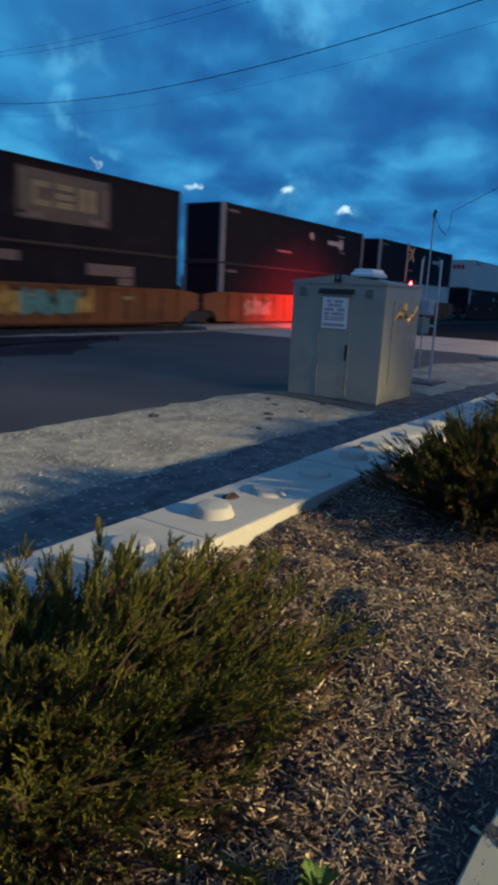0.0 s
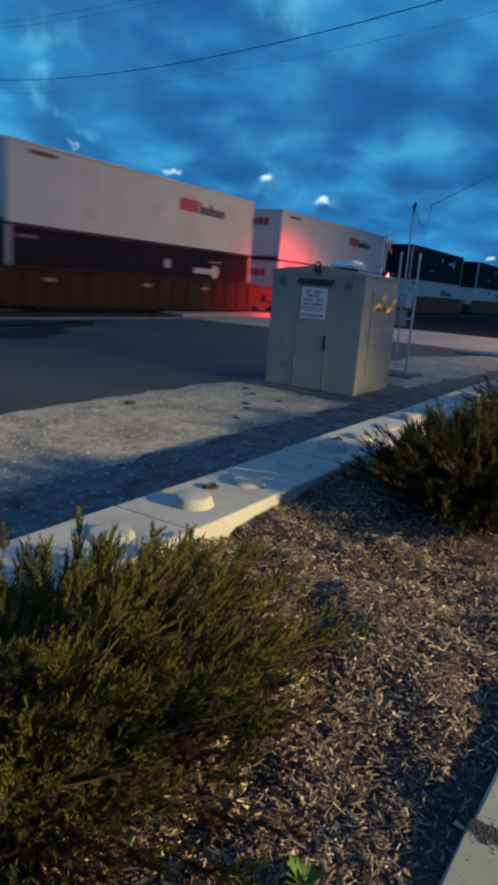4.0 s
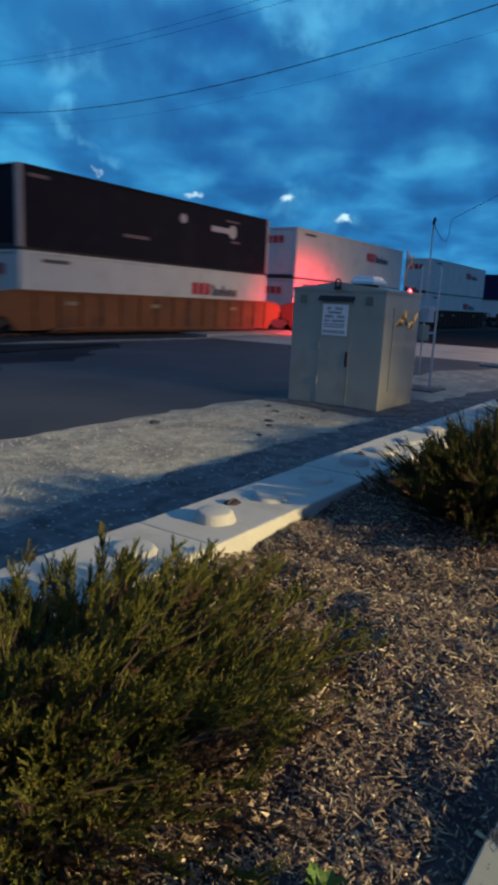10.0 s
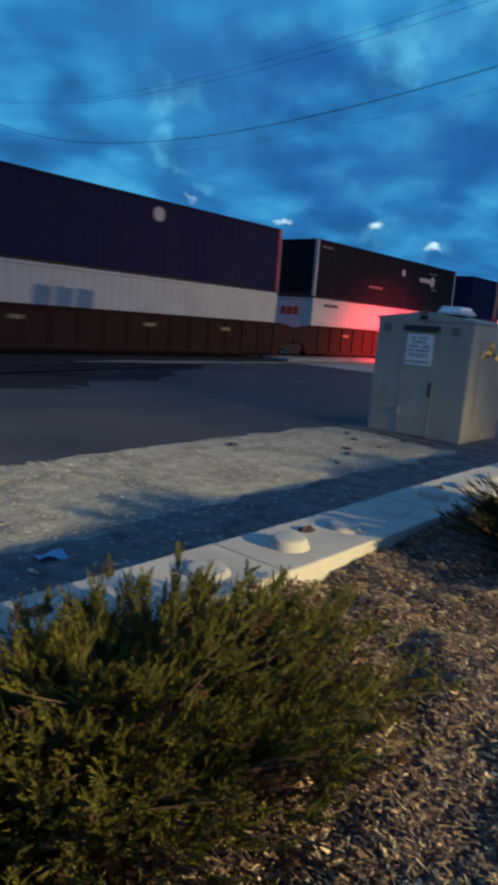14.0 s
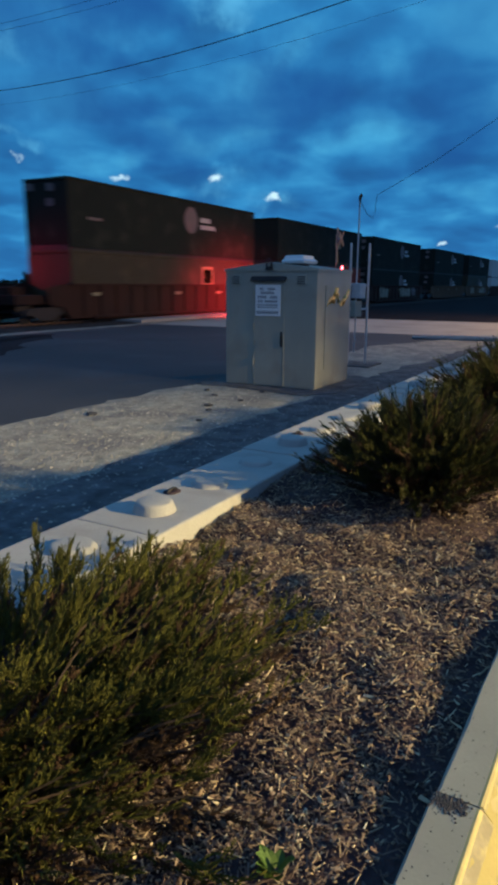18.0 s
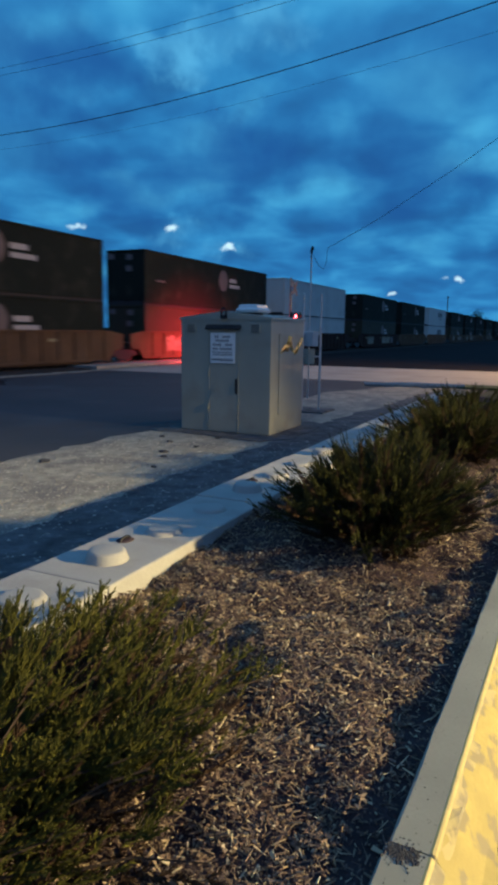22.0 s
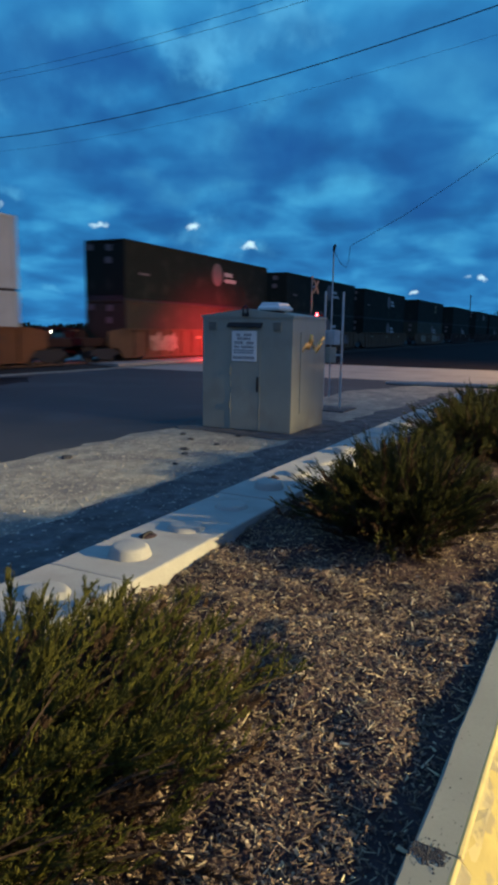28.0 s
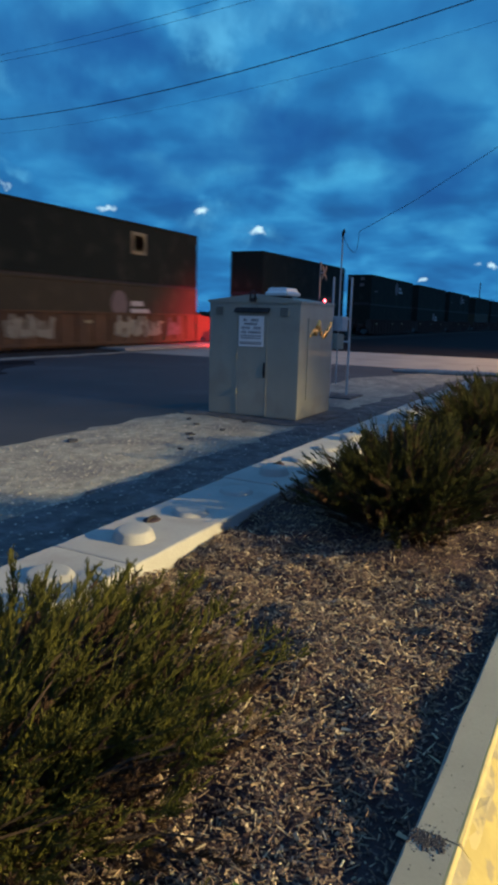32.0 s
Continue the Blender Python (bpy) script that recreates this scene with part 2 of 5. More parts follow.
MAT["block"] = material("cast_concrete", (0.40, 0.40, 0.375), 0.85, vary=0.14, scale=2.5, fine=70, bump=0.003, tint=(0.26, 0.245, 0.22), tint_scale=3.0, tint_amount=0.5)
MAT["kerb"] = material("kerb_concrete", (0.30, 0.31, 0.26), 0.85, vary=0.15, scale=3.0, fine=80, bump=0.0008, tint=(0.2, 0.2, 0.19), tint_scale=6, tint_amount=0.4)
MAT["yellow"] = material("worn_yellow_paint", (0.43, 0.355, 0.125), 0.75, vary=0.16, scale=5, fine=60, bump=0.003, tint=(0.24, 0.215, 0.15), tint_scale=9.0, tint_amount=0.75, tint_lo=0.55, tint_hi=0.60)
MAT["yellow_ridge"] = material("thick_yellow_paint", (0.62, 0.52, 0.22), 0.7, vary=0.15, scale=9, fine=60, tint=(0.34, 0.29, 0.16), tint_scale=9, tint_amount=0.6)
MAT["scuff"] = material("bare_scuffed_concrete", (0.33, 0.29, 0.18), 0.9, vary=0.3, scale=9, fine=60, tint=(0.50, 0.42, 0.19), tint_scale=16, tint_amount=0.8, tint_lo=0.45, tint_hi=0.55)
MAT["soil"] = material("dark_soil", (0.074, 0.052, 0.054), 0.95, spec=0.1, vary=0.4, scale=5, fine=60, bump=0.02)
MAT["chips"] = material("wood_chips", (0.30, 0.22, 0.15), 0.9, vary=0.3, scale=20, fine=120, bump=0.001, spec=0.12,
                        spread=((0.066, 0.046, 0.046), (0.12, 0.078, 0.068), (0.24, 0.17, 0.115), (0.080, 0.055, 0.055), (0.56, 0.45, 0.28), (0.105, 0.074, 0.072), (0.40, 0.31, 0.20), (0.085, 0.060, 0.060),
                                (0.10, 0.072, 0.070), (0.22, 0.17, 0.14), (0.11, 0.078, 0.074), (0.54, 0.43, 0.28), (0.92, 0.79, 0.50)))
MAT["needles"] = material("juniper_needles", (0.050, 0.058, 0.012), 0.8, vary=0.35, scale=3.0, fine=40, spec=0.08,
                          spread=((0.062, 0.054, 0.020), (0.080, 0.080, 0.017), (0.062, 0.060, 0.017), (0.145, 0.136, 0.022)))
MAT["needles_dead"] = material("dry_juniper_needles", (0.060, 0.036, 0.024), 0.9, vary=0.35, scale=3.0, fine=40, spec=0.04,
                               spread=((0.045, 0.028, 0.020), (0.075, 0.046, 0.028), (0.052, 0.038, 0.022), (0.095, 0.062, 0.036)))
MAT["scrap"] = material("pale_blue_plastic", (0.30, 0.62, 0.85), 0.45, vary=0.1, scale=12, fine=60)
# darker copy of the needles; the farther bushes' shade is in the colour
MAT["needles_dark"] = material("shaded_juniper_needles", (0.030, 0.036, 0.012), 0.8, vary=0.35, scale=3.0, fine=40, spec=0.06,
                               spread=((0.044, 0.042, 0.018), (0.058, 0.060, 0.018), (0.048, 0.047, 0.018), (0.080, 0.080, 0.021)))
MAT["yard"] = material("dark_cinder_yard", (0.026, 0.022, 0.024), 0.98, vary=0.35, scale=0.6, fine=14, bump=0.03, spec=0.03)
MAT["cinder"] = material("dark_lane_edge", (0.034, 0.030, 0.035), 0.95, vary=0.4, scale=0.7, fine=20, bump=0.02, spec=0.08, tint=(0.055, 0.052, 0.056), tint_scale=0.6, tint_amount=0.7)
MAT["bark"] = material("bark", (0.050, 0.034, 0.022), 0.9, vary=0.3, scale=12, fine=60, bump=0.004)
MAT["weed"] = material("weed_leaf", (0.075, 0.135, 0.022), 0.6, vary=0.25, scale=12, fine=60)
MAT["steel_paint"] = material("grey_painted_steel", (0.345, 0.345, 0.285), 0.5, vary=0.10, scale=1.6, fine=60, tint=(0.27, 0.25, 0.20), tint_scale=2.2, tint_amount=0.5, coat=0.2)
# the lamp reflection's orange is put into this metal's colour
MAT["glint_metal"] = material("orange_glint", (1.0, 0.58, 0.18), 0.31, metal=1.0, vary=0.05)
MAT["dark_steel"] = material("dark_steel", (0.032, 0.031, 0.033), 0.6, metal=0.2, vary=0.3, scale=6)
MAT["galvanised"] = material("galvanised_steel", (0.56, 0.57, 0.57), 0.45, metal=0.25, vary=0.15, scale=6)
MAT["weathered_mast"] = material("weathered_aluminium", (0.20, 0.20, 0.20), 0.6, metal=0.1, vary=0.2, scale=6)
MAT["white_plate"] = material("white_enamel_plate", (0.8, 0.8, 0.78), 0.4, vary=0.05, scale=5)
MAT["black_ink"] = material("black_ink", (0.10, 0.10, 0.10), 0.6, vary=0.1)
MAT["wood_pole"] = material("weathered_pole", (0.09, 0.07, 0.055), 0.9, vary=0.3, scale=3)
MAT["cable"] = material("cable_rubber", (0.015, 0.015, 0.016), 0.7, vary=0.1)
MAT["red_lens"] = glowing("red_lens_lit", (1.0, 0.04, 0.05), 30.0)
MAT["dark_lens"] = material("red_lens_unlit", (0.12, 0.01, 0.01), 0.2, vary=0.1)
MAT["lamp_glow"] = glowing("sodium_glow", (1.0, 0.58, 0.20), 300.0)
MAT["far_glow"] = glowing("far_white_lamp", (1.0, 0.9, 0.8), 25.0)
MAT["far_amber"] = glowing("far_amber_lamp", (1.0, 0.5, 0.15), 14.0)
MAT["rail_steel"] = material("rail_steel", (0.16, 0.12, 0.10), 0.55, metal=0.4, vary=0.2)
MAT["tie_wood"] = material("tie_wood", (0.06, 0.05, 0.04), 0.9, vary=0.3)
MAT["leaf_far"] = material("far_foliage", (0.02, 0.026, 0.014), 0.9, vary=0.4, scale=0.5, fine=4)
PAINT = {
    "black": material("container_black", (0.010, 0.0088, 0.016), 0.75, spec=0.16, vary=0.2, scale=0.8, fine=12, tint=(0.024, 0.021, 0.030), tint_scale=0.9, tint_amount=0.35),
    "white": material("container_white", (0.54, 0.58, 0.545), 0.68, vary=0.06, scale=0.7, fine=9, tint=(0.40, 0.40, 0.36), tint_scale=0.8, tint_amount=0.40),
    "navy": material("container_navy", (0.013, 0.015, 0.058), 0.75, spec=0.16, vary=0.15, scale=0.8, fine=12, tint=(0.032, 0.030, 0.055), tint_scale=0.9, tint_amount=0.3),
    "green": material("container_green", (0.017, 0.022, 0.017), 0.8, spec=0.14, vary=0.2, scale=0.8, fine=12, tint=(0.06, 0.06, 0.045), tint_scale=0.9, tint_amount=0.35),
    "olive": material("container_olive", (0.040, 0.034, 0.016), 0.68, vary=0.2, scale=0.8, fine=12, tint=(0.1, 0.07, 0.04), tint_scale=0.9, tint_amount=0.4),
    "orange": material("container_orange", (0.24, 0.046, 0.032), 0.75, spec=0.2, vary=0.15, scale=0.8, fine=12, tint=(0.2, 0.09, 0.05), tint_scale=0.9, tint_amount=0.4),
    "grey": material("container_grey_post", (0.40, 0.38, 0.37), 0.5, vary=0.12, scale=2, fine=20),
    "redpost": material("container_red_post", (0.42, 0.05, 0.03), 0.5, vary=0.12, scale=2, fine=20),
    "car_orange": material("well_car_orange", (0.20, 0.078, 0.026), 0.7, vary=0.25, scale=0.7, fine=10, tint=(0.10, 0.05, 0.03), tint_scale=0.9, tint_amount=0.8),
    "car_brown": material("well_car_brown", (0.046, 0.023, 0.017), 0.8, spec=0.15, vary=0.25, scale=0.7, fine=10, tint=(0.032, 0.021, 0.018), tint_scale=0.9, tint_amount=0.7),
    "car_tan": material("well_car_faded", (0.13, 0.080, 0.047), 0.8, spec=0.15, vary=0.3, scale=0.9, fine=10, tint=(0.10, 0.07, 0.05), tint_scale=1.3, tint_amount=0.8),
    "mark_white": material("mark_white", (0.46, 0.44, 0.43), 0.5, vary=0.1),
    "mark_red": material("mark_red", (0.45, 0.03, 0.03), 0.5, vary=0.1),
    "mark_dark": material("mark_dark", (0.06, 0.055, 0.06), 0.5, vary=0.1),
    "mark_blue": material("mark_blue", (0.08, 0.22, 0.36), 0.5, vary=0.1),
    "mark_teal": material("mark_teal", (0.10, 0.32, 0.30), 0.6, vary=0.2),
    "mark_yellow": material("mark_yellow", (0.5, 0.33, 0.08), 0.6, vary=0.2),
    "mark_gold": material("mark_faded_gold", (0.30, 0.26, 0.15), 0.6, vary=0.25, scale=3.0),
    "mark_cream": material("mark_faded_cream", (0.30, 0.28, 0.21), 0.7, vary=0.3, scale=3.0),
    "mark_pink": material("mark_pink", (0.17, 0.13, 0.125), 0.6, vary=0.15),
}


# ---------------------------------------------------------------- mesh helpers
def thing(name, label, category, group="", kind="", m=None):
    ob = tagged(new(name), label, category, group, kind)
    ob.empty_display_size = 0.2
    if m is not None:
        ob.matrix_basis = m
    return ob


def mesh_of(name, bm, *mats):
    me = bpy.data.meshes.new(name)
    bm.to_mesh(me)
    bm.free()
    for m in mats:
        me.materials.append(m)
    return me


def part(name, bm, mat, parent, label="", m=None, smooth=False):
    """Links a bmesh, or a mesh that others share, as one mesh object under its parent."""
    me = bm if isinstance(bm, bpy.types.Mesh) else mesh_of(name, bm, mat)
    if smooth:
        me.polygons.foreach_set("use_smooth", [True] * len(me.polygons))
    ob = new(name, me)
    ob.parent = parent
    if m is not None:
        ob.matrix_basis = m
    if label:
        ob["label"] = label
    return ob


def box(bm, lo, hi, bevel=0.0, m=None):
    """Adds a box, with rounded edges where bevel is given."""
    made = bmesh.ops.create_cube(bm, size=1.0)["verts"]
    size = [b - a for a, b in zip(lo, hi)]
    mid = [(a + b) / 2 for a, b in zip(lo, hi)]
    bmesh.ops.transform(bm, matrix=Matrix.Translation(mid) @ Matrix.Diagonal((*size, 1)), verts=made)
    if bevel:
        edges = list({e for v in made for e in v.link_edges})
        r = bmesh.ops.bevel(bm, geom=edges, offset=bevel, segments=2, affect="EDGES", profile=0.6)
        made = r["verts"]
    if m is not None:
        bmesh.ops.transform(bm, matrix=m, verts=list(made))
    return bm


def tube(bm, points, radii, sides=10, cap=True):
    """Adds a tapering tube along points."""
    pts = [Vector(p) for p in points]
    rings = []
    for i, p in enumerate(pts):
        way = (pts[min(i + 1, len(pts) - 1)] - pts[max(i - 1, 0)]).normalized()
        up = Vector((0, 0, 1)) if abs(way.z) < 0.95 else Vector((1, 0, 0))
        a = way.cross(up).normalized()
        b = way.cross(a)
        r = radii[i] if isinstance(radii, (list, tuple)) else radii
        rings.append([bm.verts.new(p + (a * math.cos(k * math.tau / sides) + b * math.sin(k * math.tau / sides)) * r) for k in range(sides)])
    for lo, hi in zip(rings, rings[1:]):
        for k in range(sides):
            bm.faces.new((lo[k], lo[(k + 1) % sides], hi[(k + 1) % sides], hi[k]))
    if cap:
        bm.faces.new(rings[0])
        bm.faces.new(list(reversed(rings[-1])))
    return bm


def prism(bm, outline, axis, lo, hi):
    """Extrudes an outline of two coordinates along the third axis (0, 1, 2)."""
    def at(p, v):
        q = list(p)
        q.insert(axis, v)
        return bm.verts.new(q)
    a, b = [at(p, lo) for p in outline], [at(p, hi) for p in outline]
    n = len(outline)
    for i in range(n):
        bm.faces.new((a[i], a[(i + 1) % n], b[(i + 1) % n], b[i]))
    bm.faces.new(list(reversed(a)))
    bm.faces.new(b)
    bmesh.ops.recalc_face_normals(bm, faces=bm.faces[:])
    return bm


def quick_mesh(name, verts, faces, mat):
    me = bpy.data.meshes.new(name)
    me.from_pydata([tuple(v) for v in verts], [], [tuple(f) for f in faces])
    me.materials.append(mat)
    me.update()
    return me


def sheet(name, outline, z, mat, label, kind="structure", thick=0.02):
    bm = bmesh.new()
    prism(bm, outline, 2, z - thick, z)
    ob = new(name, mesh_of(name, bm, mat))
    return tagged(ob, label, name, kind=kind)


# ---------------------------------------------------------------- ground
def ragged(points, amount, step, seed):
    """A closed outline with uneven edges."""
    rnd = random.Random(seed)
    out = []
    for (x0, y0), (x1, y1) in zip(points, points[1:] + points[:1]):
        n = max(1, int(math.hypot(x1 - x0, y1 - y0) / step))
        for i in range(n):
            k = i / n
            out.append((x0 + (x1 - x0) * k + rnd.uniform(-amount, amount), y0 + (y1 - y0) * k + rnd.uniform(-amount, amount)))
    return out


def build_ground():
    sheet("ground", [(-2500, -2500), (3000, -2500), (3000, 3000), (-2500, 3000)], -0.03, MAT["field"], "dark open grassland reaching the horizon at dusk")
    sheet("pavement", [(-120, 2.2), (24.6, 2.2), (24.6, 19.0), (-120, 19.0)], 0.0, MAT["asphalt"], "dark worn asphalt lane beside the railway", thick=0.025)
    sheet("road", [(24.6, -60), (34.8, -60), (34.8, 90), (24.6, 90)], 0.004, MAT["street"], "pale concrete street over the level crossing", thick=0.03)
    sheet("yard", [(34.8, -60), (300, -60), (300, 19.0), (34.8, 19.0)], 0.0, MAT["yard"], "dark cinder yard beyond the street", thick=0.025)
    sheet("road_shoulder", ragged([(12.5, 18.7), (34.0, 18.5), (34.0, 19.25), (15.0, 19.4)], 0.10, 0.7, 5), 0.012, MAT["gravel"], "pale gravel shoulder along the track", thick=0.012)
    # darker ragged sheet along the lane's track side, towards the left
    sheet("cinder_strip", ragged([(-60, 11.4), (3.0, 11.6), (8.0, 12.6), (13.0, 14.6), (18.0, 17.6), (12.2, 18.9), (-60, 18.9)], 0.55, 0.7, 21), 0.006, MAT["cinder"], "darker ragged strip between the lane and the track", thick=0.006)
    sheet("verge", ragged([(22.7, -30), (24.5, -30), (24.5, 5.2), (23.2, 5.0)], 0.08, 0.5, 6), 0.05, MAT["verge"], "strip of dark grass beside the street", thick=0.06)
    edge = [(-30, 6.3), (-6, 6.5), (3, 6.55), (6.4, 6.65), (8.9, 6.72), (10.0, 6.45), (10.2, 5.2), (12.0, 4.3), (15.0, 6.2), (19.0, 6.4), (22.5, 5.2), (22.6, 2.5), (-30, 2.5)]
    sheet("gravel_ground", ragged(edge, 0.10, 0.35, 7), 0.018, MAT["gravel"], "pale crushed gravel along the block wall", thick=0.018)
    # dark gravel; its colour and outline also deepen the wall's cast shadow
    sheet("gravel_strip", ragged([(-30, 2.4), (22.0, 2.4), (22.0, 3.6), (12.2, 4.2), (8.0, 4.15), (-30, 4.3)], 0.12, 0.3, 9), 0.026, MAT["dark_gravel"], "dark gravel strip with the block wall's shadow put into its colour", thick=0.012)
    sheet("parking_lot", [(-60, -60), (24.4, -60), (24.4, 0.10), (-60, 0.10)], LOT, MAT["asphalt"], "dark asphalt car park behind the planting bed", thick=0.3)
    # darker ragged sheet round the foot of the cabinet
    sheet("dirt_patch", ragged([(9.75, 4.3), (10.4, 3.95), (12.3, 4.0), (12.5, 6.5), (10.0, 6.6), (9.95, 5.4)], 0.12, 0.25, 12), 0.034, MAT["dark_gravel"], "darker patch round the foot of the cabinet", thick=0.012)
    # loose stones on the gravel
    rng = np.random.default_rng(11)
    verts, faces = [], []
    for i in range(21000):
        x = 1.0 + 9.2 * rng.random() ** 1.4 if i < 19000 else rng.uniform(11.5, 22)
        y = rng.uniform(2.5, 6.6) if x < 10.3 else rng.uniform(2.6, 5.8)
        if 10.2 < x < 12.4 and 4.2 < y:
            continue
        if y < 4.2 and rng.random() < 0.85:
            continue
        s = rng.uniform(0.009, 0.024) * (1.8 if rng.random() < 0.05 else 1)
        turn = rng.uniform(0, 6.28)
        c, n = math.cos(turn), math.sin(turn)
        k = len(verts)
        for px, py, pz in ((1, 0, 0), (0, 0.75, 0.1), (-0.9, 0.1, 0), (0.1, -0.8, 0), (0.1, 0.1, 0.40)):
            verts.append((x + s * (px * c - py * n), y + s * (px * n + py * c), (0.018 if y > 4.25 else 0.027) + s * pz - 0.001))
        faces += [(k, k + 1, k + 4), (k + 1, k + 2, k + 4), (k + 2, k + 3, k + 4), (k + 3, k, k + 4)]
    ob = new("loose_gravel", quick_mesh("loose_gravel", verts, faces, MAT["stone"]))
    tagged(ob, "loose pale crushed stones scattered on the gravel", "gravel", kind="stuff")
    # dead leaves and clods on the gravel
    for k, (x, y, s) in enumerate(((8.2, 5.2, 0.07), (7.9, 5.0, 0.05), (9.0, 5.6, 0.055), (8.8, 5.0, 0.045), (6.8, 6.2, 0.08), (9.4, 6.0, 0.05), (7.2, 4.7, 0.04), (9.7, 5.1, 0.045))):
        bm = bmesh.new()
        bmesh.ops.create_icosphere(bm, subdivisions=2, radius=s)
        for v in bm.verts:
            v.co += v.co.normalized() * noise.noise(v.co * 18 + Vector((k, 0, 0))) * s * 0.5
            v.co.z *= 0.35
        ob = new("clod", mesh_of("clod", bm, MAT["asphalt"]))
        ob.location = (x, y, 0.03)
        tagged(ob, "dark clod of soil lying on the gravel", "clod", "clods on the gravel")


def build_scrap():
    bm = bmesh.new()
    rows = [[bm.verts.new((0.21 * (i / 8 - 0.5), 0.13 * (j / 4 - 0.5), 0.012 + 0.022 * math.sin(i * 0.7) * math.cos(j * 0.6) + 0.012)) for j in range(5)] for i in range(9)]
    for i in range(8):
        for j in range(4):
            bm.faces.new((rows[i][j], rows[i + 1][j], rows[i + 1][j + 1], rows[i][j + 1]))
    bmesh.ops.solidify(bm, geom=bm.faces[:], thickness=0.003)
    ob = new("plastic_scrap", mesh_of("plastic_scrap", bm, MAT["scrap"]))
    ob.matrix_world = pose(2.44, 3.88, 0.028, 0, 0, -12)
    tagged(ob, "crumpled scrap of pale blue plastic on dark gravel", "litter")


def build_track():
    bm = bmesh.new()
    prism(bm, [(19.3, -0.02), (20.1, 0.06), (24.0, 0.06), (24.9, -0.02)], 0, -200, 700)
    tagged(new("track_bed", mesh_of("track_bed", bm, MAT["ballast"])), "dark crushed stone ballast under the railway track", "ballast", kind="structure")
    track = thing("railway_track", "rusty steel rails on timber ties in ballast", "railway track", kind="structure")
    for y in (TRACK_Y - 0.75, TRACK_Y + 0.75):
        bm = bmesh.new()
        prism(bm, [(y - 0.07, 0.07), (y + 0.07, 0.07), (y + 0.012, 0.10), (y + 0.036, 0.13), (y + 0.03, 0.165), (y - 0.03, 0.165), (y - 0.036, 0.13), (y - 0.012, 0.10)], 0, -200, 700)
        part("rail", bm, MAT["rail_steel"], track)
    bm = bmesh.new()
    box(bm, (-0.11, -1.25, 0.0), (0.11, 1.25, 0.07), 0.01)
    tie = mesh_of("tie", bm, MAT["tie_wood"])
    for i in range(150):
        x = -5 + i * 0.55
        if 24.0 < x < 35.0:
            continue
        part("tie", tie, None, track, m=pose(x, TRACK_Y, 0.015))
    # crossing panels between and beside the rails
    for y0, y1 in ((19.4, TRACK_Y - 0.85), (TRACK_Y - 0.66, TRACK_Y + 0.66), (TRACK_Y + 0.85, 24.8)):
        bm = bmesh.new()
        box(bm, (24.8, y0, 0.02), (34.6, y1, 0.15), 0.01)
        part("crossing_panel", bm, MAT["street"], track, "worn concrete crossing panel")


# ---------------------------------------------------------------- planting bed
def build_wall():
    wall = thing("block_wall", "low wall of pale cast-concrete blocks with round knobs on top", "wall", kind="structure")
    bm = bmesh.new()
    box(bm, (0.004, 1.875, -0.05), (1.796, 2.41, WALL_TOP), 0.014)
    block = mesh_of("block", bm, MAT["block"])
    bm = bmesh.new()
    ring = 28
    rows = ((0.122, -0.005), (0.117, 0.010), (0.104, 0.052), (0.096, 0.063), (0.082, 0.067))
    loops = [[bm.verts.new((r * math.cos(k * math.tau / ring), r * math.sin(k * math.tau / ring), z)) for k in range(ring)] for r, z in rows]
    for a, b in zip(loops, loops[1:]):
        for k in range(ring):
            bm.faces.new((a[k], a[(k + 1) % ring], b[(k + 1) % ring], b[k]))
    bm.faces.new(loops[-1])
    knob = mesh_of("knob", bm, MAT["block"])
    bm = bmesh.new()
    tube(bm, [(math.cos(a) * 0.05, 0, math.sin(a) * 0.022) for a in np.linspace(0, math.pi, 9)], 0.008, 8)
    loop = mesh_of("lifting_loop", bm, MAT["dark_steel"])
    bm = bmesh.new()
    bmesh.ops.create_uvsphere(bm, u_segments=20, v_segments=8, radius=1.0)
    bmesh.ops.transform(bm, matrix=Matrix.Diagonal((0.062, 0.05, 0.007, 1)), verts=bm.verts[:])
    pocket = mesh_of("lifting_pocket", bm, MAT["soil"])
    rnd = random.Random(4)
    for i in range(-4, 7):
        x = 2.5 + 1.8 * i
        b = part("block", block, None, wall, m=pose(x, rnd.uniform(-0.006, 0.006), rnd.uniform(-0.004, 0.004), 0, 0, rnd.uniform(-0.15, 0.15)))
        for k, rise in ((0.315, 0.85), (0.885, 0.45), (1.475, 0.38)):
            part("knob", knob, None, b, m=pose(k, 2.125, WALL_TOP, 0, 0, 0) @ Matrix.Diagonal((1.0, 1.0, rise, 1)), smooth=True)
        part("lifting_pocket", pocket, None, b, "dark lifting pocket with a steel loop", m=pose(0.635, 2.235, WALL_TOP + 0.002), smooth=True)
        part("lifting_loop", loop, None, b, m=pose(0.635, 2.235, WALL_TOP))


KERB_TURN = -1.55            # degrees by which the kerb turns away from the wall


def kerb_y(x):
    """How far the kerb has moved off its line at x."""
    return math.tan(radians(KERB_TURN)) * (x - 1.35)


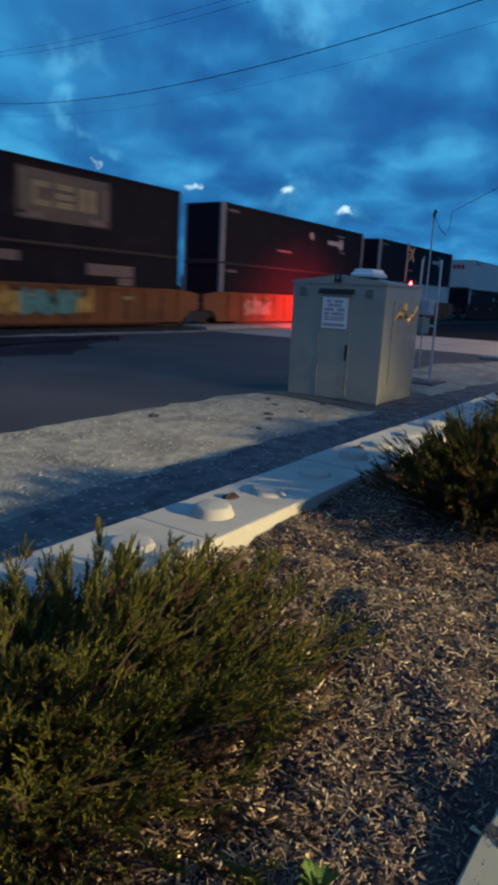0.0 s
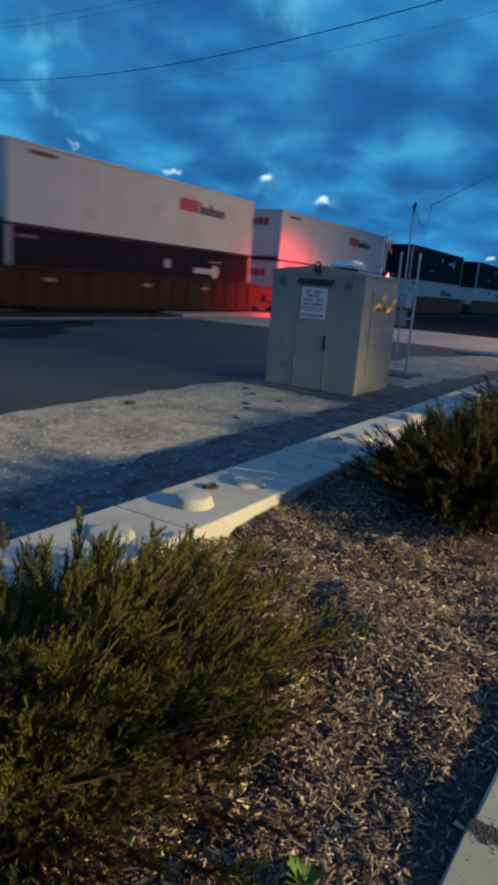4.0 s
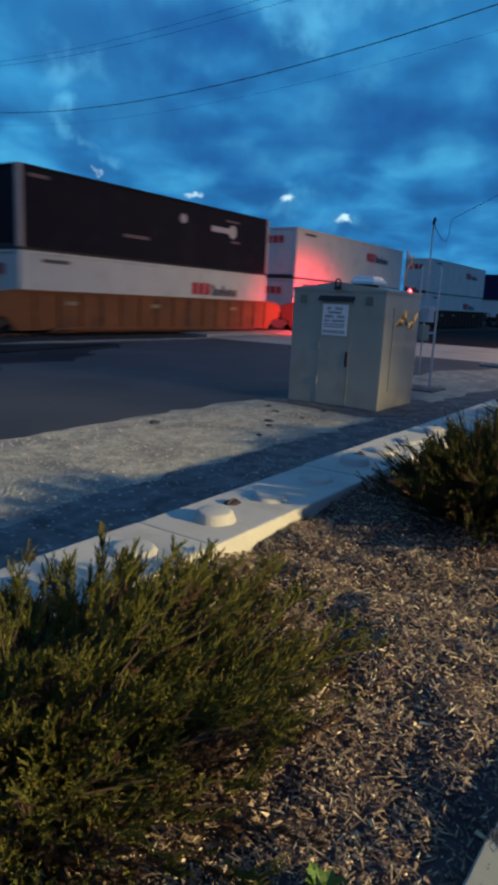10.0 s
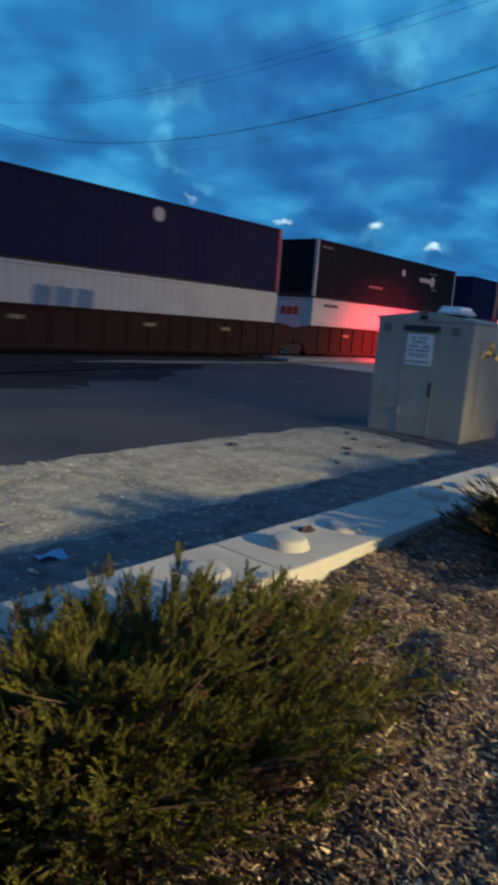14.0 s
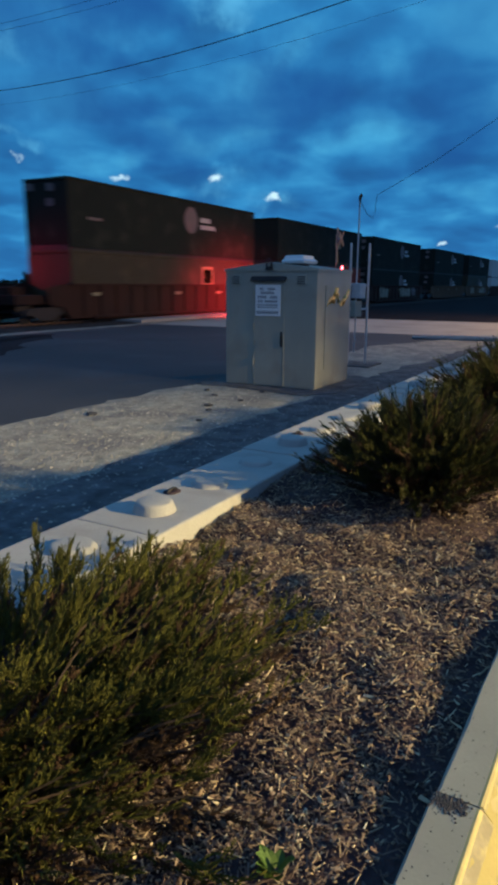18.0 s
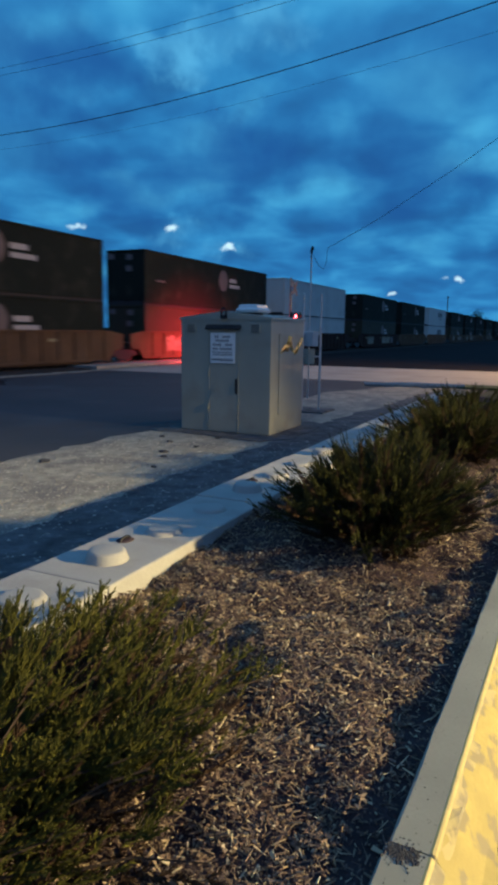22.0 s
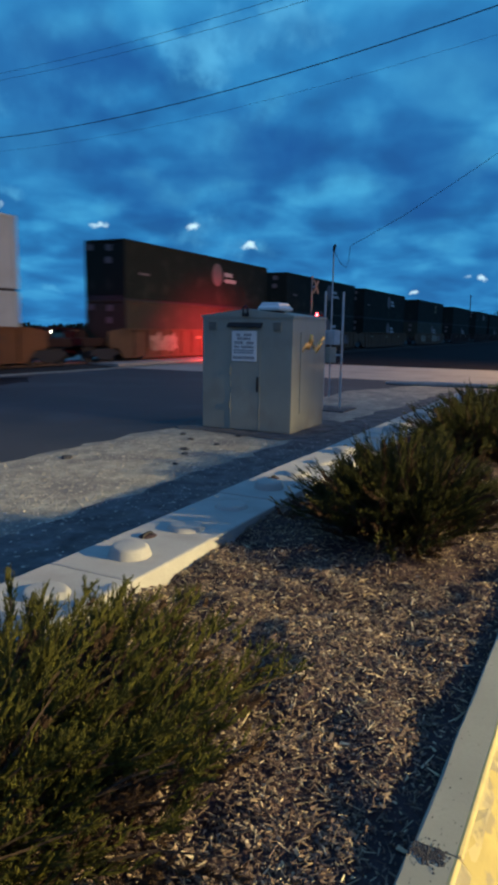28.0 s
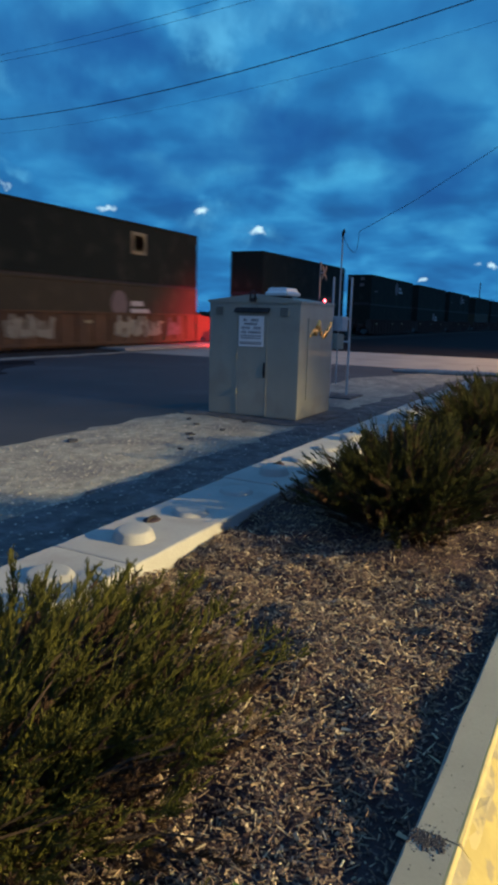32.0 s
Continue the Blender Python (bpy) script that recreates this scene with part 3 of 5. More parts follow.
def build_kerb():
    kerb = thing("kerb", "grey concrete kerb with worn yellow paint on its face", "kerb", kind="structure", m=pose(1.35, 0, 0, 0, 0, KERB_TURN))
    rng = np.random.default_rng(3)
    joint = 1.52 - 1.35

    def loft(outline, x0, x1, wobble, seed, rise=(0.0,) * 7):
        """A long piece with a slightly uneven run; wobble gives each outline point's unevenness."""
        bm = bmesh.new()
        n = max(2, int((x1 - x0) / 0.05))
        rings = []
        for i in range(n + 1):
            x = x0 + (x1 - x0) * i / n
            rings.append([bm.verts.new((x, y + w * noise.noise(Vector((x * 5 + seed, k * 3.1, 0))) + 0.4 * w * noise.noise(Vector((x * 21, k * 5.3, seed))), z + rise[k] * (noise.noise(Vector((x * 4, 2.0, seed))) + 0.5 * noise.noise(Vector((x * 17, 5.0, seed)))))) for k, ((y, z), w) in enumerate(zip(outline, wobble))])
        m = len(outline)
        for a, b in zip(rings, rings[1:]):
            for k in range(m):
                bm.faces.new((a[k], a[(k + 1) % m], b[(k + 1) % m], b[k]))
        bm.faces.new(rings[0])
        bm.faces.new(list(reversed(rings[-1])))
        bmesh.ops.recalc_face_normals(bm, faces=bm.faces[:])
        return bm

    for i in range(-2, 6):
        x0, x1 = joint + 3.0 * (i - 1), joint + 3.0 * i
        wide = 0.008 if i == 0 else 0.0
        stone = [(0.257 + wide, 0.2), (0.262 + wide, KERB_TOP - 0.008), (0.260 + wide, KERB_TOP - 0.002), (0.255 + wide, KERB_TOP), (0.156, KERB_TOP), (0.150, KERB_TOP - 0.004), (0.140, 0.2)]
        piece = part("kerb_stone", loft(stone, x0 + 0.003, x1 - 0.003, (0.002, 0.005, 0.005, 0.005, 0, 0, 0), 1.0 + i), MAT["kerb"], kerb)
        band = [(0.150, KERB_TOP - 0.002), (0.141, KERB_TOP - 0.008), (0.118, KERB_TOP - 0.033), (0.114, KERB_TOP - 0.040), (0.130, KERB_TOP - 0.045)]
        part("worn_band", loft(band, x0 + 0.001, x1 - 0.001, (0.0, 0.0, 0.003, 0.003, 0.0), 31.0 + i, (0.0, 0.0, 0.024, 0.024, 0.0)), MAT["scuff"], piece, "paint worn to tan concrete below the edge")
        face = [(0.150, KERB_TOP - 0.003), (0.138, KERB_TOP - 0.011), (0.103, KERB_TOP - 0.049), (0.045, LOT + 0.03), (0.012, LOT + 0.004), (0.010, LOT - 0.02), (0.146, LOT - 0.02)]
        part("painted_face", loft(face, x0 + 0.0005, x1 - 0.0005, (0.001, 0.003, 0.005, 0.010, 0.028, 0.028, 0), 9.0 + i), MAT["yellow"], piece, "worn yellow paint with grey scuffs")
        ridge = [(0.161, KERB_TOP - 0.003), (0.161, KERB_TOP - 0.0003), (0.153, KERB_TOP + 0.0016), (0.146, KERB_TOP - 0.001), (0.140, KERB_TOP - 0.010)]
        part("paint_ridge", loft(ridge, x0 + 0.006, x1 - 0.006, (0.003, 0.003, 0.002, 0.002, 0.002), 17.0 + i), MAT["yellow_ridge"], piece, "thick pale yellow paint along the edge")
    # mulch crumbs spilled into the chipped joint
    verts, faces = [], []
    for i in range(420):
        x, y, s = 1.50 + rng.normal(0, 0.016), 0.218 + rng.normal(0, 0.026), rng.uniform(0.002, 0.0065)
        if not 0.165 < y < 0.262:
            continue
        k = len(verts)
        for p in ((1, 0, 0), (0, 1, 0), (-1, 0, 0), (0, -1, 0), (0, 0, 0.7)):
            verts.append((x + p[0] * s, y + p[1] * s * 0.7, KERB_TOP + p[2] * s))
        faces += [(k, k + 1, k + 4), (k + 1, k + 2, k + 4), (k + 2, k + 3, k + 4), (k + 3, k, k + 4)]
    for i in range(90):
        x = 1.0 + rng.gamma(1.4, 0.5)
        y, s = kerb_y(x) + rng.uniform(0.165, 0.255), rng.uniform(0.0012, 0.0035)
        k = len(verts)
        for p in ((1, 0, 0), (0, 1, 0), (-1, 0, 0), (0, -1, 0), (0, 0, 0.7)):
            verts.append((x + p[0] * s, y + p[1] * s * 0.7, KERB_TOP + p[2] * s))
        faces += [(k, k + 1, k + 4), (k + 1, k + 2, k + 4), (k + 2, k + 3, k + 4), (k + 3, k, k + 4)]
    tagged(new("dirt_crumbs", quick_mesh("dirt_crumbs", verts, faces, MAT["asphalt"])), "crumbs of dark dirt spilled on the kerb", "dirt", kind="stuff")


def mulch_height(x, y):
    d = y - 0.26 - kerb_y(x)
    h = MULCH + 0.016 + 0.064 * noise.noise(Vector((x * 1.9, y * 2.6, 0.3))) + 0.046 * noise.noise(Vector((x * 5, y * 5, 1.3))) + 0.014 * noise.noise(Vector((x * 14, y * 14, 4.3)))
    edge = KERB_TOP - 0.044 + 0.010 * noise.noise(Vector((x * 9, 0, 2.0)))
    h += 0.055 * min(1.0, max(0.0, (x - 2.9) / 1.4)) * min(1.0, max(0.0, (y - 1.3) / 0.45))
    k = min(1.0, max(0.0, d / 0.22))
    return min(edge + (h - edge) * k, WALL_TOP - 0.025)


def build_mulch():
    bm = bmesh.new()
    nx, ny = 300, 44

    def soil_at(x, k):
        y0 = 0.24 + kerb_y(x)
        y = y0 + (1.90 - y0) * k
        return x, y, mulch_height(x, y) - 0.010

    grid = [[bm.verts.new(soil_at(-4 + 19.0 * i / nx, j / ny)) for j in range(ny + 1)] for i in range(nx + 1)]
    for i in range(nx):
        for j in range(ny):
            bm.faces.new((grid[i][j], grid[i + 1][j], grid[i + 1][j + 1], grid[i][j + 1]))
    tagged(new("bed_soil", mesh_of("bed_soil", bm, MAT["soil"])), "dark damp soil of the planting bed under the mulch", "soil", kind="structure")
    rng = np.random.default_rng(21)
    verts, faces = [], []

    def chip(x, y, lift, length, wide, thick, yaw, pitch, roll):
        m = pose(x, y, mulch_height(x, y) + lift, roll, pitch, yaw)
        k = len(verts)
        bend = rng.uniform(-0.25, 0.25)
        for sx, sy, sz in ((-1, -1, -1), (-1, 1, -1), (-1, -1, 1), (-1, 1, 1), (1, -1, -1), (1, 1, -1), (1, -1, 1), (1, 1, 1)):
            taper = 1.0 if sx < 0 else 0.45 + bend
            verts.append(m @ Vector((sx * length / 2, sy * wide / 2 * taper, sz * thick / 2)))
        faces.extend(((k, k + 1, k + 3, k + 2), (k + 4, k + 6, k + 7, k + 5), (k, k + 2, k + 6, k + 4), (k + 1, k + 5, k + 7, k + 3), (k + 2, k + 3, k + 7, k + 6)))

    for i in range(64000):
        u = rng.random()
        x = 0.5 + 2.9 * rng.random() if u < 0.62 else (3.4 + 3.2 * rng.random() if u < 0.92 else 6.6 + 7 * rng.random())
        d = 1.67 * rng.random()
        if d < 0.10 and rng.random() < 0.6:
            continue
        y = 0.272 + kerb_y(x) + d
        if y > 1.87:
            continue
        kind = rng.random()
        if kind < 0.54:                                  # crumbs
            length, wide = rng.uniform(0.005, 0.014), rng.uniform(0.003, 0.008)
        elif kind < 0.93:                                # slivers
            length = rng.gamma(4.0, 0.0056) + 0.008
            wide = rng.uniform(0.0022, 0.0056)
        else:                                            # flakes
            length, wide = rng.uniform(0.016, 0.036), rng.uniform(0.007, 0.014)
        chip(x, y, rng.uniform(-0.006, 0.012), length, wide, rng.uniform(0.001, 0.004), rng.uniform(0, 360), rng.normal(0, 20), rng.normal(0, 30))
    tagged(new("wood_chip_mulch", quick_mesh("wood_chip_mulch", verts, faces, MAT["chips"])), "brown and tan shredded wood-chip mulch covering the bed", "mulch", kind="stuff")


def juniper(name_label, centre, spread, height, branches, seed, sprays=30, fat=1.0, needles=12, comb=0.0, leaf="needles", bare=0.30, clump=0.0):
    """A spreading juniper: stems that arch outwards, set with feathery upright sprays of needles. spread: reach along x and y."""
    rng = np.random.default_rng(seed)
    bush = thing("juniper_bush", name_label, "bush", "junipers in the bed", m=pose(centre[0], centre[1], MULCH))
    wood = bmesh.new()
    at, ways, longs, wides, browns = [], [], [], [], []

    def unit(v):
        return v / (np.linalg.norm(v, axis=-1, keepdims=True) + 1e-6)

    for b in range(branches):
        az = rng.uniform(0, math.tau)
        flat = rng.random() ** 0.7
        reach = (0.35 + 0.65 * flat) * rng.uniform(0.82, 1.15)
        rise = height * (1.0 - 0.55 * flat ** 2) * rng.uniform(0.45, 1.12)
        out = np.array([math.cos(az) * spread[0], math.sin(az) * spread[1], 0.0])
        start = np.array([rng.normal(0, spread[0] * 0.16), rng.normal(0, spread[1] * 0.14), 0.0])
        sag, twist = rng.uniform(0.7, 1.25), rng.normal(0, 0.16)
        t = np.linspace(0, 1, 7)[:, None]
        pts = start + out * reach * t + np.array([-out[1], out[0], 0]) * twist * t ** 2 * reach + np.array([0, 0, 1.0]) * rise * t ** sag + rng.normal(0, 0.006, (7, 3))
        if b % 2 == 0:
            tube(wood, [tuple(p) for p in pts], [0.008 * (1 - i / 7) + 0.0012 for i in range(7)], 4, cap=False)
        u = np.minimum(bare + (1.01 - bare) * rng.random(sprays) ** 0.7, 0.999)
        f = u * 6
        i = f.astype(int)
        step = unit(pts[i + 1] - pts[i])
        p = pts[i] + (pts[i + 1] - pts[i]) * (f - i)[:, None]
        off = unit(np.cross(step, rng.normal(size=(sprays, 3)))) + np.array([0, 0, 0.8])
        way = unit(step * (0.8 + 0.7 * comb) + off * rng.uniform(0.30, 1.0, (sprays, 1)) * (1 - 0.55 * comb))
        size = (0.05 + 0.09 * (1 - u) + 0.035 * comb) * rng.uniform(0.7, 1.3, sprays) * fat
        if clump:
            tuft = np.array([noise.noise(Vector((q[0] * 6.5 + seed, q[1] * 6.5, q[2] * 4.0))) for q in p])
            keep = tuft > -0.10 + 0.18 * rng.normal(size=sprays)
            dead = ~keep | (u < 0.42)
            way[~dead] = unit(way[~dead] + np.array([0, 0, clump]) * np.clip(tuft[~dead], 0, 1)[:, None])
            size = np.where(dead, size * 0.62, size * (1 + 0.5 * np.clip(tuft, 0, 1)))
            p = p - np.array([0, 0, 1.0]) * np.where(dead, 0.045, 0.0)[:, None]
            p[:, 2] = np.maximum(p[:, 2], 0.015)
        else:
            dead = np.zeros(sprays, dtype=bool)
        at.append(p), ways.append(way), longs.append(size), wides.append(np.full(sprays, 0.0030 * fat)), browns.append(dead)
        for q in range(needles):
            h = (q + 0.5) / needles
            at.append(p + way * (size * h)[:, None])
            ways.append(unit(way + 0.55 * unit(rng.normal(size=(sprays, 3)))))
            longs.append((0.030 - 0.014 * h) * rng.uniform(0.7, 1.3, sprays) * fat)
            wides.append(np.full(sprays, 0.0024 * fat))
            browns.append(dead)
    p, way, long, wide = np.concatenate(at), np.concatenate(ways), np.concatenate(longs)[:, None], np.concatenate(wides)[:, None]
    side = unit(np.cross(way, rng.normal(size=way.shape)))
    other = np.cross(way, side)
    n = len(p)
    V = np.empty((n, 5, 3))
    for a in range(3):
        V[:, a] = p + way * long * 0.30 + (side * math.cos(a * 2.094) + other * math.sin(a * 2.094)) * wide
    V[:, 3], V[:, 4] = p, p + way * long
    faces = np.array(((0, 1, 4), (1, 2, 4), (2, 0, 4), (1, 0, 3), (2, 1, 3), (0, 2, 3)))
    brown = np.concatenate(browns)
    part("branchwork", wood, MAT["bark"], bush, "thin brown woody branches")
    for name, label, mask, mat in (("foliage", "feathery dark olive-green needle sprays", ~brown, leaf), ("dead_foliage", "dry brown needles inside the bush", brown, "needles_dead")):
        if not mask.any():
            continue
        v = V[mask]
        F = (np.arange(len(v))[:, None, None] * 5 + faces).reshape(-1, 3)
        me = bpy.data.meshes.new(name)
        me.from_pydata(v.reshape(-1, 3).tolist(), [], F.tolist())
        me.materials.append(MAT[mat])
        part(name, me, None, bush, label)
    return bush


def build_weed(x, y, z, seed):
    weed = thing("weed", "small bright green broad-leaved weed in the mulch", "weed", "weeds in the mulch", m=pose(x, y, z))
    rng = np.random.default_rng(seed)
    for i in range(11):
        bm = bmesh.new()
        az, rise, length = rng.uniform(0, 6.28), rng.uniform(0.9, 2.2), rng.uniform(0.034, 0.062)
        out = Vector((math.cos(az), math.sin(az), 0))
        side = Vector((-out.y, out.x, 0))
        rows = []
        for k in range(6):
            t = k / 5
            c = out * length * t + Vector((0, 0, length * rise * t * (1.3 - 0.6 * t)))
            w = 0.016 * math.sin(math.pi * min(0.97, t * 0.9 + 0.08))
            rows.append((bm.verts.new(c - side * w), bm.verts.new(c - Vector((0, 0, 0.003))), bm.verts.new(c + side * w)))
        for a, b in zip(rows, rows[1:]):
            bm.faces.new((a[0], a[1], b[1], b[0]))
            bm.faces.new((a[1], a[2], b[2], b[1]))
        part("leaf", bm, MAT["weed"], weed)


# ---------------------------------------------------------------- signal cabinet
CAB_X, CAB_Y, CAB_L, CAB_W, CAB_H = 10.30, 4.42, 1.52, 1.74, 2.03


def build_cabinet():
    cab = thing("signal_cabinet", "grey-green painted steel railway signal cabinet standing on gravel", "cabinet", m=pose(CAB_X, CAB_Y, 0.0, 0, 0, 0))
    L, W, H = CAB_L, CAB_W, CAB_H
    paint = MAT["steel_paint"]
    bm = bmesh.new()
    box(bm, (0, 0, 0.035), (L, W, H - 0.03), 0.015)
    part("body", bm, paint, cab)
    bm = bmesh.new()
    prism(bm, [(-0.025, H - 0.05), (-0.025, H - 0.012), (W / 2, H + 0.10), (W + 0.025, H - 0.012), (W + 0.025, H - 0.05)], 0, -0.02, L + 0.02)
    part("roof", bm, paint, cab, "low gabled steel roof")
    for y in (0.12, W - 0.24):
        bm = bmesh.new()
        box(bm, (0.02, y, 0.03), (L - 0.02, y + 0.12, 0.095), 0.01)
        part("skid", bm, MAT["dark_steel"], cab, "dark steel skid")
    bm = bmesh.new()
    box(bm, (-0.008, 0.60, 0.05), (0.004, 1.17, 1.78), 0.004)
    door = part("door", bm, paint, cab)
    bm = bmesh.new()
    box(bm, (-0.022, 0.615, 0.72), (-0.008, 0.655, 0.98), 0.006)
    tube(bm, [(-0.02, 0.635, 0.9), (-0.055, 0.635, 0.9), (-0.06, 0.635, 0.78)], 0.010, 8)
    part("door_handle", bm, MAT["dark_steel"], door, "dark steel latch handle")
    for z in (0.4, 1.0, 1.55):
        bm = bmesh.new()
        tube(bm, [(-0.018, 1.175, z), (-0.018, 1.175, z + 0.12)], 0.012, 8)
        part("hinge", bm, paint, door)
    for y in (0.60, 1.165):
        bm = bmesh.new()
        box(bm, (-0.012, y - 0.006, 0.05), (0.002, y + 0.002, 1.80))
        part("seam_strip", bm, paint, cab)
    bm = bmesh.new()
    prism(bm, [(-0.075, 1.83), (-0.07, 1.815), (0.0, 1.855), (0.0, 1.90)], 1, 0.56, 1.22)
    part("drip_cap", bm, MAT["dark_steel"], cab, "dark sloping drip cap over the door")
    for y in (0.20, 1.44):
        bm = bmesh.new()
        box(bm, (-0.022, y, 1.76), (0.0, y + 0.17, 1.92), 0.004)
        vent = part("vent_hood", bm, paint, cab)
        for k in range(4):
            bm = bmesh.new()
            box(bm, (-0.026, y + 0.015, 1.775 + k * 0.035), (-0.020, y + 0.155, 1.790 + k * 0.035))
            part("louvre", bm, MAT["dark_steel"], vent)
    bm = bmesh.new()
    box(bm, (-0.024, 0.655, 1.24), (-0.014, 1.135, 1.76), 0.004)
    sign = part("sign", bm, MAT["white_plate"], cab, "white enamel sign with rows of black print")
    rnd = random.Random(2)
    for z, w, h in ((1.69, 0.30, 0.042), (1.625, 0.26, 0.042), (1.555, 0.38, 0.046), (1.485, 0.38, 0.042), (1.425, 0.40, 0.026), (1.385, 0.38, 0.024), (1.30, 0.42, 0.048)):
        y = 0.895 + w / 2
        n = int(w / 0.034)
        for k in range(n):
            if rnd.random() < 0.12:
                continue
            bm = bmesh.new()
            box(bm, (-0.0265, y - (k + 0.55) * w / n, z - h / 2), (-0.0235, y - k * w / n, z + h / 2))
            part("print_bar", bm, MAT["black_ink"], sign)
    bm = bmesh.new()
    tube(bm, [(-0.045, W / 2 - 0.04, H - 0.02)] + [(-0.045, W / 2 + 0.045 * -math.cos(a), H + 0.10 + 0.045 * math.sin(a)) for a in np.linspace(0, math.pi, 9)] + [(-0.045, W / 2 + 0.04, H - 0.02)], 0.013, 8)
    box(bm, (-0.060, W / 2 - 0.06, H - 0.03), (-0.022, W / 2 + 0.06, H + 0.03), 0.008)
    part("lifting_eye", bm, MAT["dark_steel"], cab)
    bm = bmesh.new()
    tube(bm, [(0.55, 0.62, H + 0.02), (0.55, 0.62, H + 0.12)], 0.20, 16)
    part("vent_neck", bm, MAT["dark_steel"], cab)
    bm = bmesh.new()
    box(bm, (0.25, 0.36, H + 0.08), (0.85, 0.80, H + 0.22), 0.05)
    for v in bm.verts:
        if v.co.z > H + 0.15:
            v.co.x = 0.55 + (v.co.x - 0.55) * 0.82
            v.co.y = 0.62 + (v.co.y - 0.62) * 0.82
    part("vent_cap", bm, MAT["white_plate"], cab, "white moulded vent cap")
    bm = bmesh.new()
    box(bm, (0.35, -0.012, 0.35), (1.35, 0.002, 1.75), 0.004)
    part("side_panel", bm, paint, cab)
    # street-lamp reflections on the side face, modelled as raised orange metal strokes
    strokes = [((0.42, 1.45), (0.58, 1.53), (0.68, 1.50), (0.79, 1.70), (0.84, 1.56), (0.96, 1.43)), ((1.03, 1.42), (1.14, 1.48), (1.26, 1.57), (1.42, 1.66))]
    for stroke in strokes:
        bm = bmesh.new()
        path = []
        for (x0, z0), (x1, z1) in zip(stroke, stroke[1:]):
            for i in range(4):
                k = i / 4
                path.append((x0 + (x1 - x0) * k + (0.018 if i % 2 else -0.018), 0.0, z0 + (z1 - z0) * k + (0.022 if i % 2 else -0.022)))
        path.append((stroke[-1][0], 0.0, stroke[-1][1]))
        n = len(path)
        tube(bm, path, [0.016 + 0.032 * math.sin(math.pi * (i + 0.5) / n) ** 0.6 for i in range(n)], 12)
        for v in bm.verts:
            v.co.y = -0.011 + v.co.y * 0.7
        part("dent", bm, MAT["glint_metal"], cab, "lamp reflection modelled as a raised orange metal crease", smooth=True)


def build_meter_rack():
    rack = thing("meter_rack", "galvanised two-post rack with electric meter boxes and a service mast", "meter rack", m=pose(14.30, 5.16, 0.0))
    a, b = Vector((-0.11, 0.17, 0)), Vector((0.11, -0.17, 0))
    for p in (a, b):
        bm = bmesh.new()
        tube(bm, [p, p + Vector((0, 0, 2.62))], 0.025, 12)
        bmesh.ops.create_uvsphere(bm, u_segments=10, v_segments=6, radius=0.026, matrix=Matrix.Translation(p + Vector((0, 0, 2.62))))
        part("post", bm, MAT["galvanised"], rack)
    for z in (1.75, 1.25):
        bm = bmesh.new()
        tube(bm, [a + Vector((0, 0, z)), b + Vector((0, 0, z))], 0.02, 8)
        part("rail_bar", bm, MAT["galvanised"], rack)
    bm = bmesh.new()
    tube(bm, [(0, 0.06, 0.3), (0, 0.06, 3.56)], 0.017, 10)
    part("mast", bm, MAT["galvanised"], rack)
    bm = bmesh.new()
    tube(bm, [(0, 0.06, 3.50), (0, 0.06, 3.58), (-0.02, 0.03, 3.63), (-0.06, 0.0, 3.60)], [0.022, 0.030, 0.032, 0.02], 10)
    part("weatherhead", bm, MAT["dark_steel"], rack, "dark curved weatherhead")
    bm = bmesh.new()
    tube(bm, [(-0.06, 0.0, 3.60), (-0.06, 0.02, 3.50), (-0.03, 0.05, 3.44), (-0.016, 0.06, 3.38)], 0.007, 6)
    part("drip_loop", bm, MAT["cable"], rack, "hanging black cable loop")
    bm = bmesh.new()
    box(bm, (-0.13, -0.16, 1.48), (0.05, 0.18, 1.80), 0.012, pose(0, 0, 0, 0, 0, -25))
    part("meter_box", bm, MAT["galvanised"], rack, "pale grey meter box")
    bm = bmesh.new()
    box(bm, (-0.15, -0.05, 1.08), (0.06, 0.24, 1.42), 0.015, pose(0, 0, 0, 0, 0, -25))
    part("switch_box", bm, MAT["steel_paint"], rack, "grey-green switch box")
    bm = bmesh.new()
    box(bm, (-0.45, -0.45, 0.0), (0.45, 0.45, 0.05), 0.015)
    part("pad", bm, MAT["dark_gravel"], rack, "small dark dirty pad")


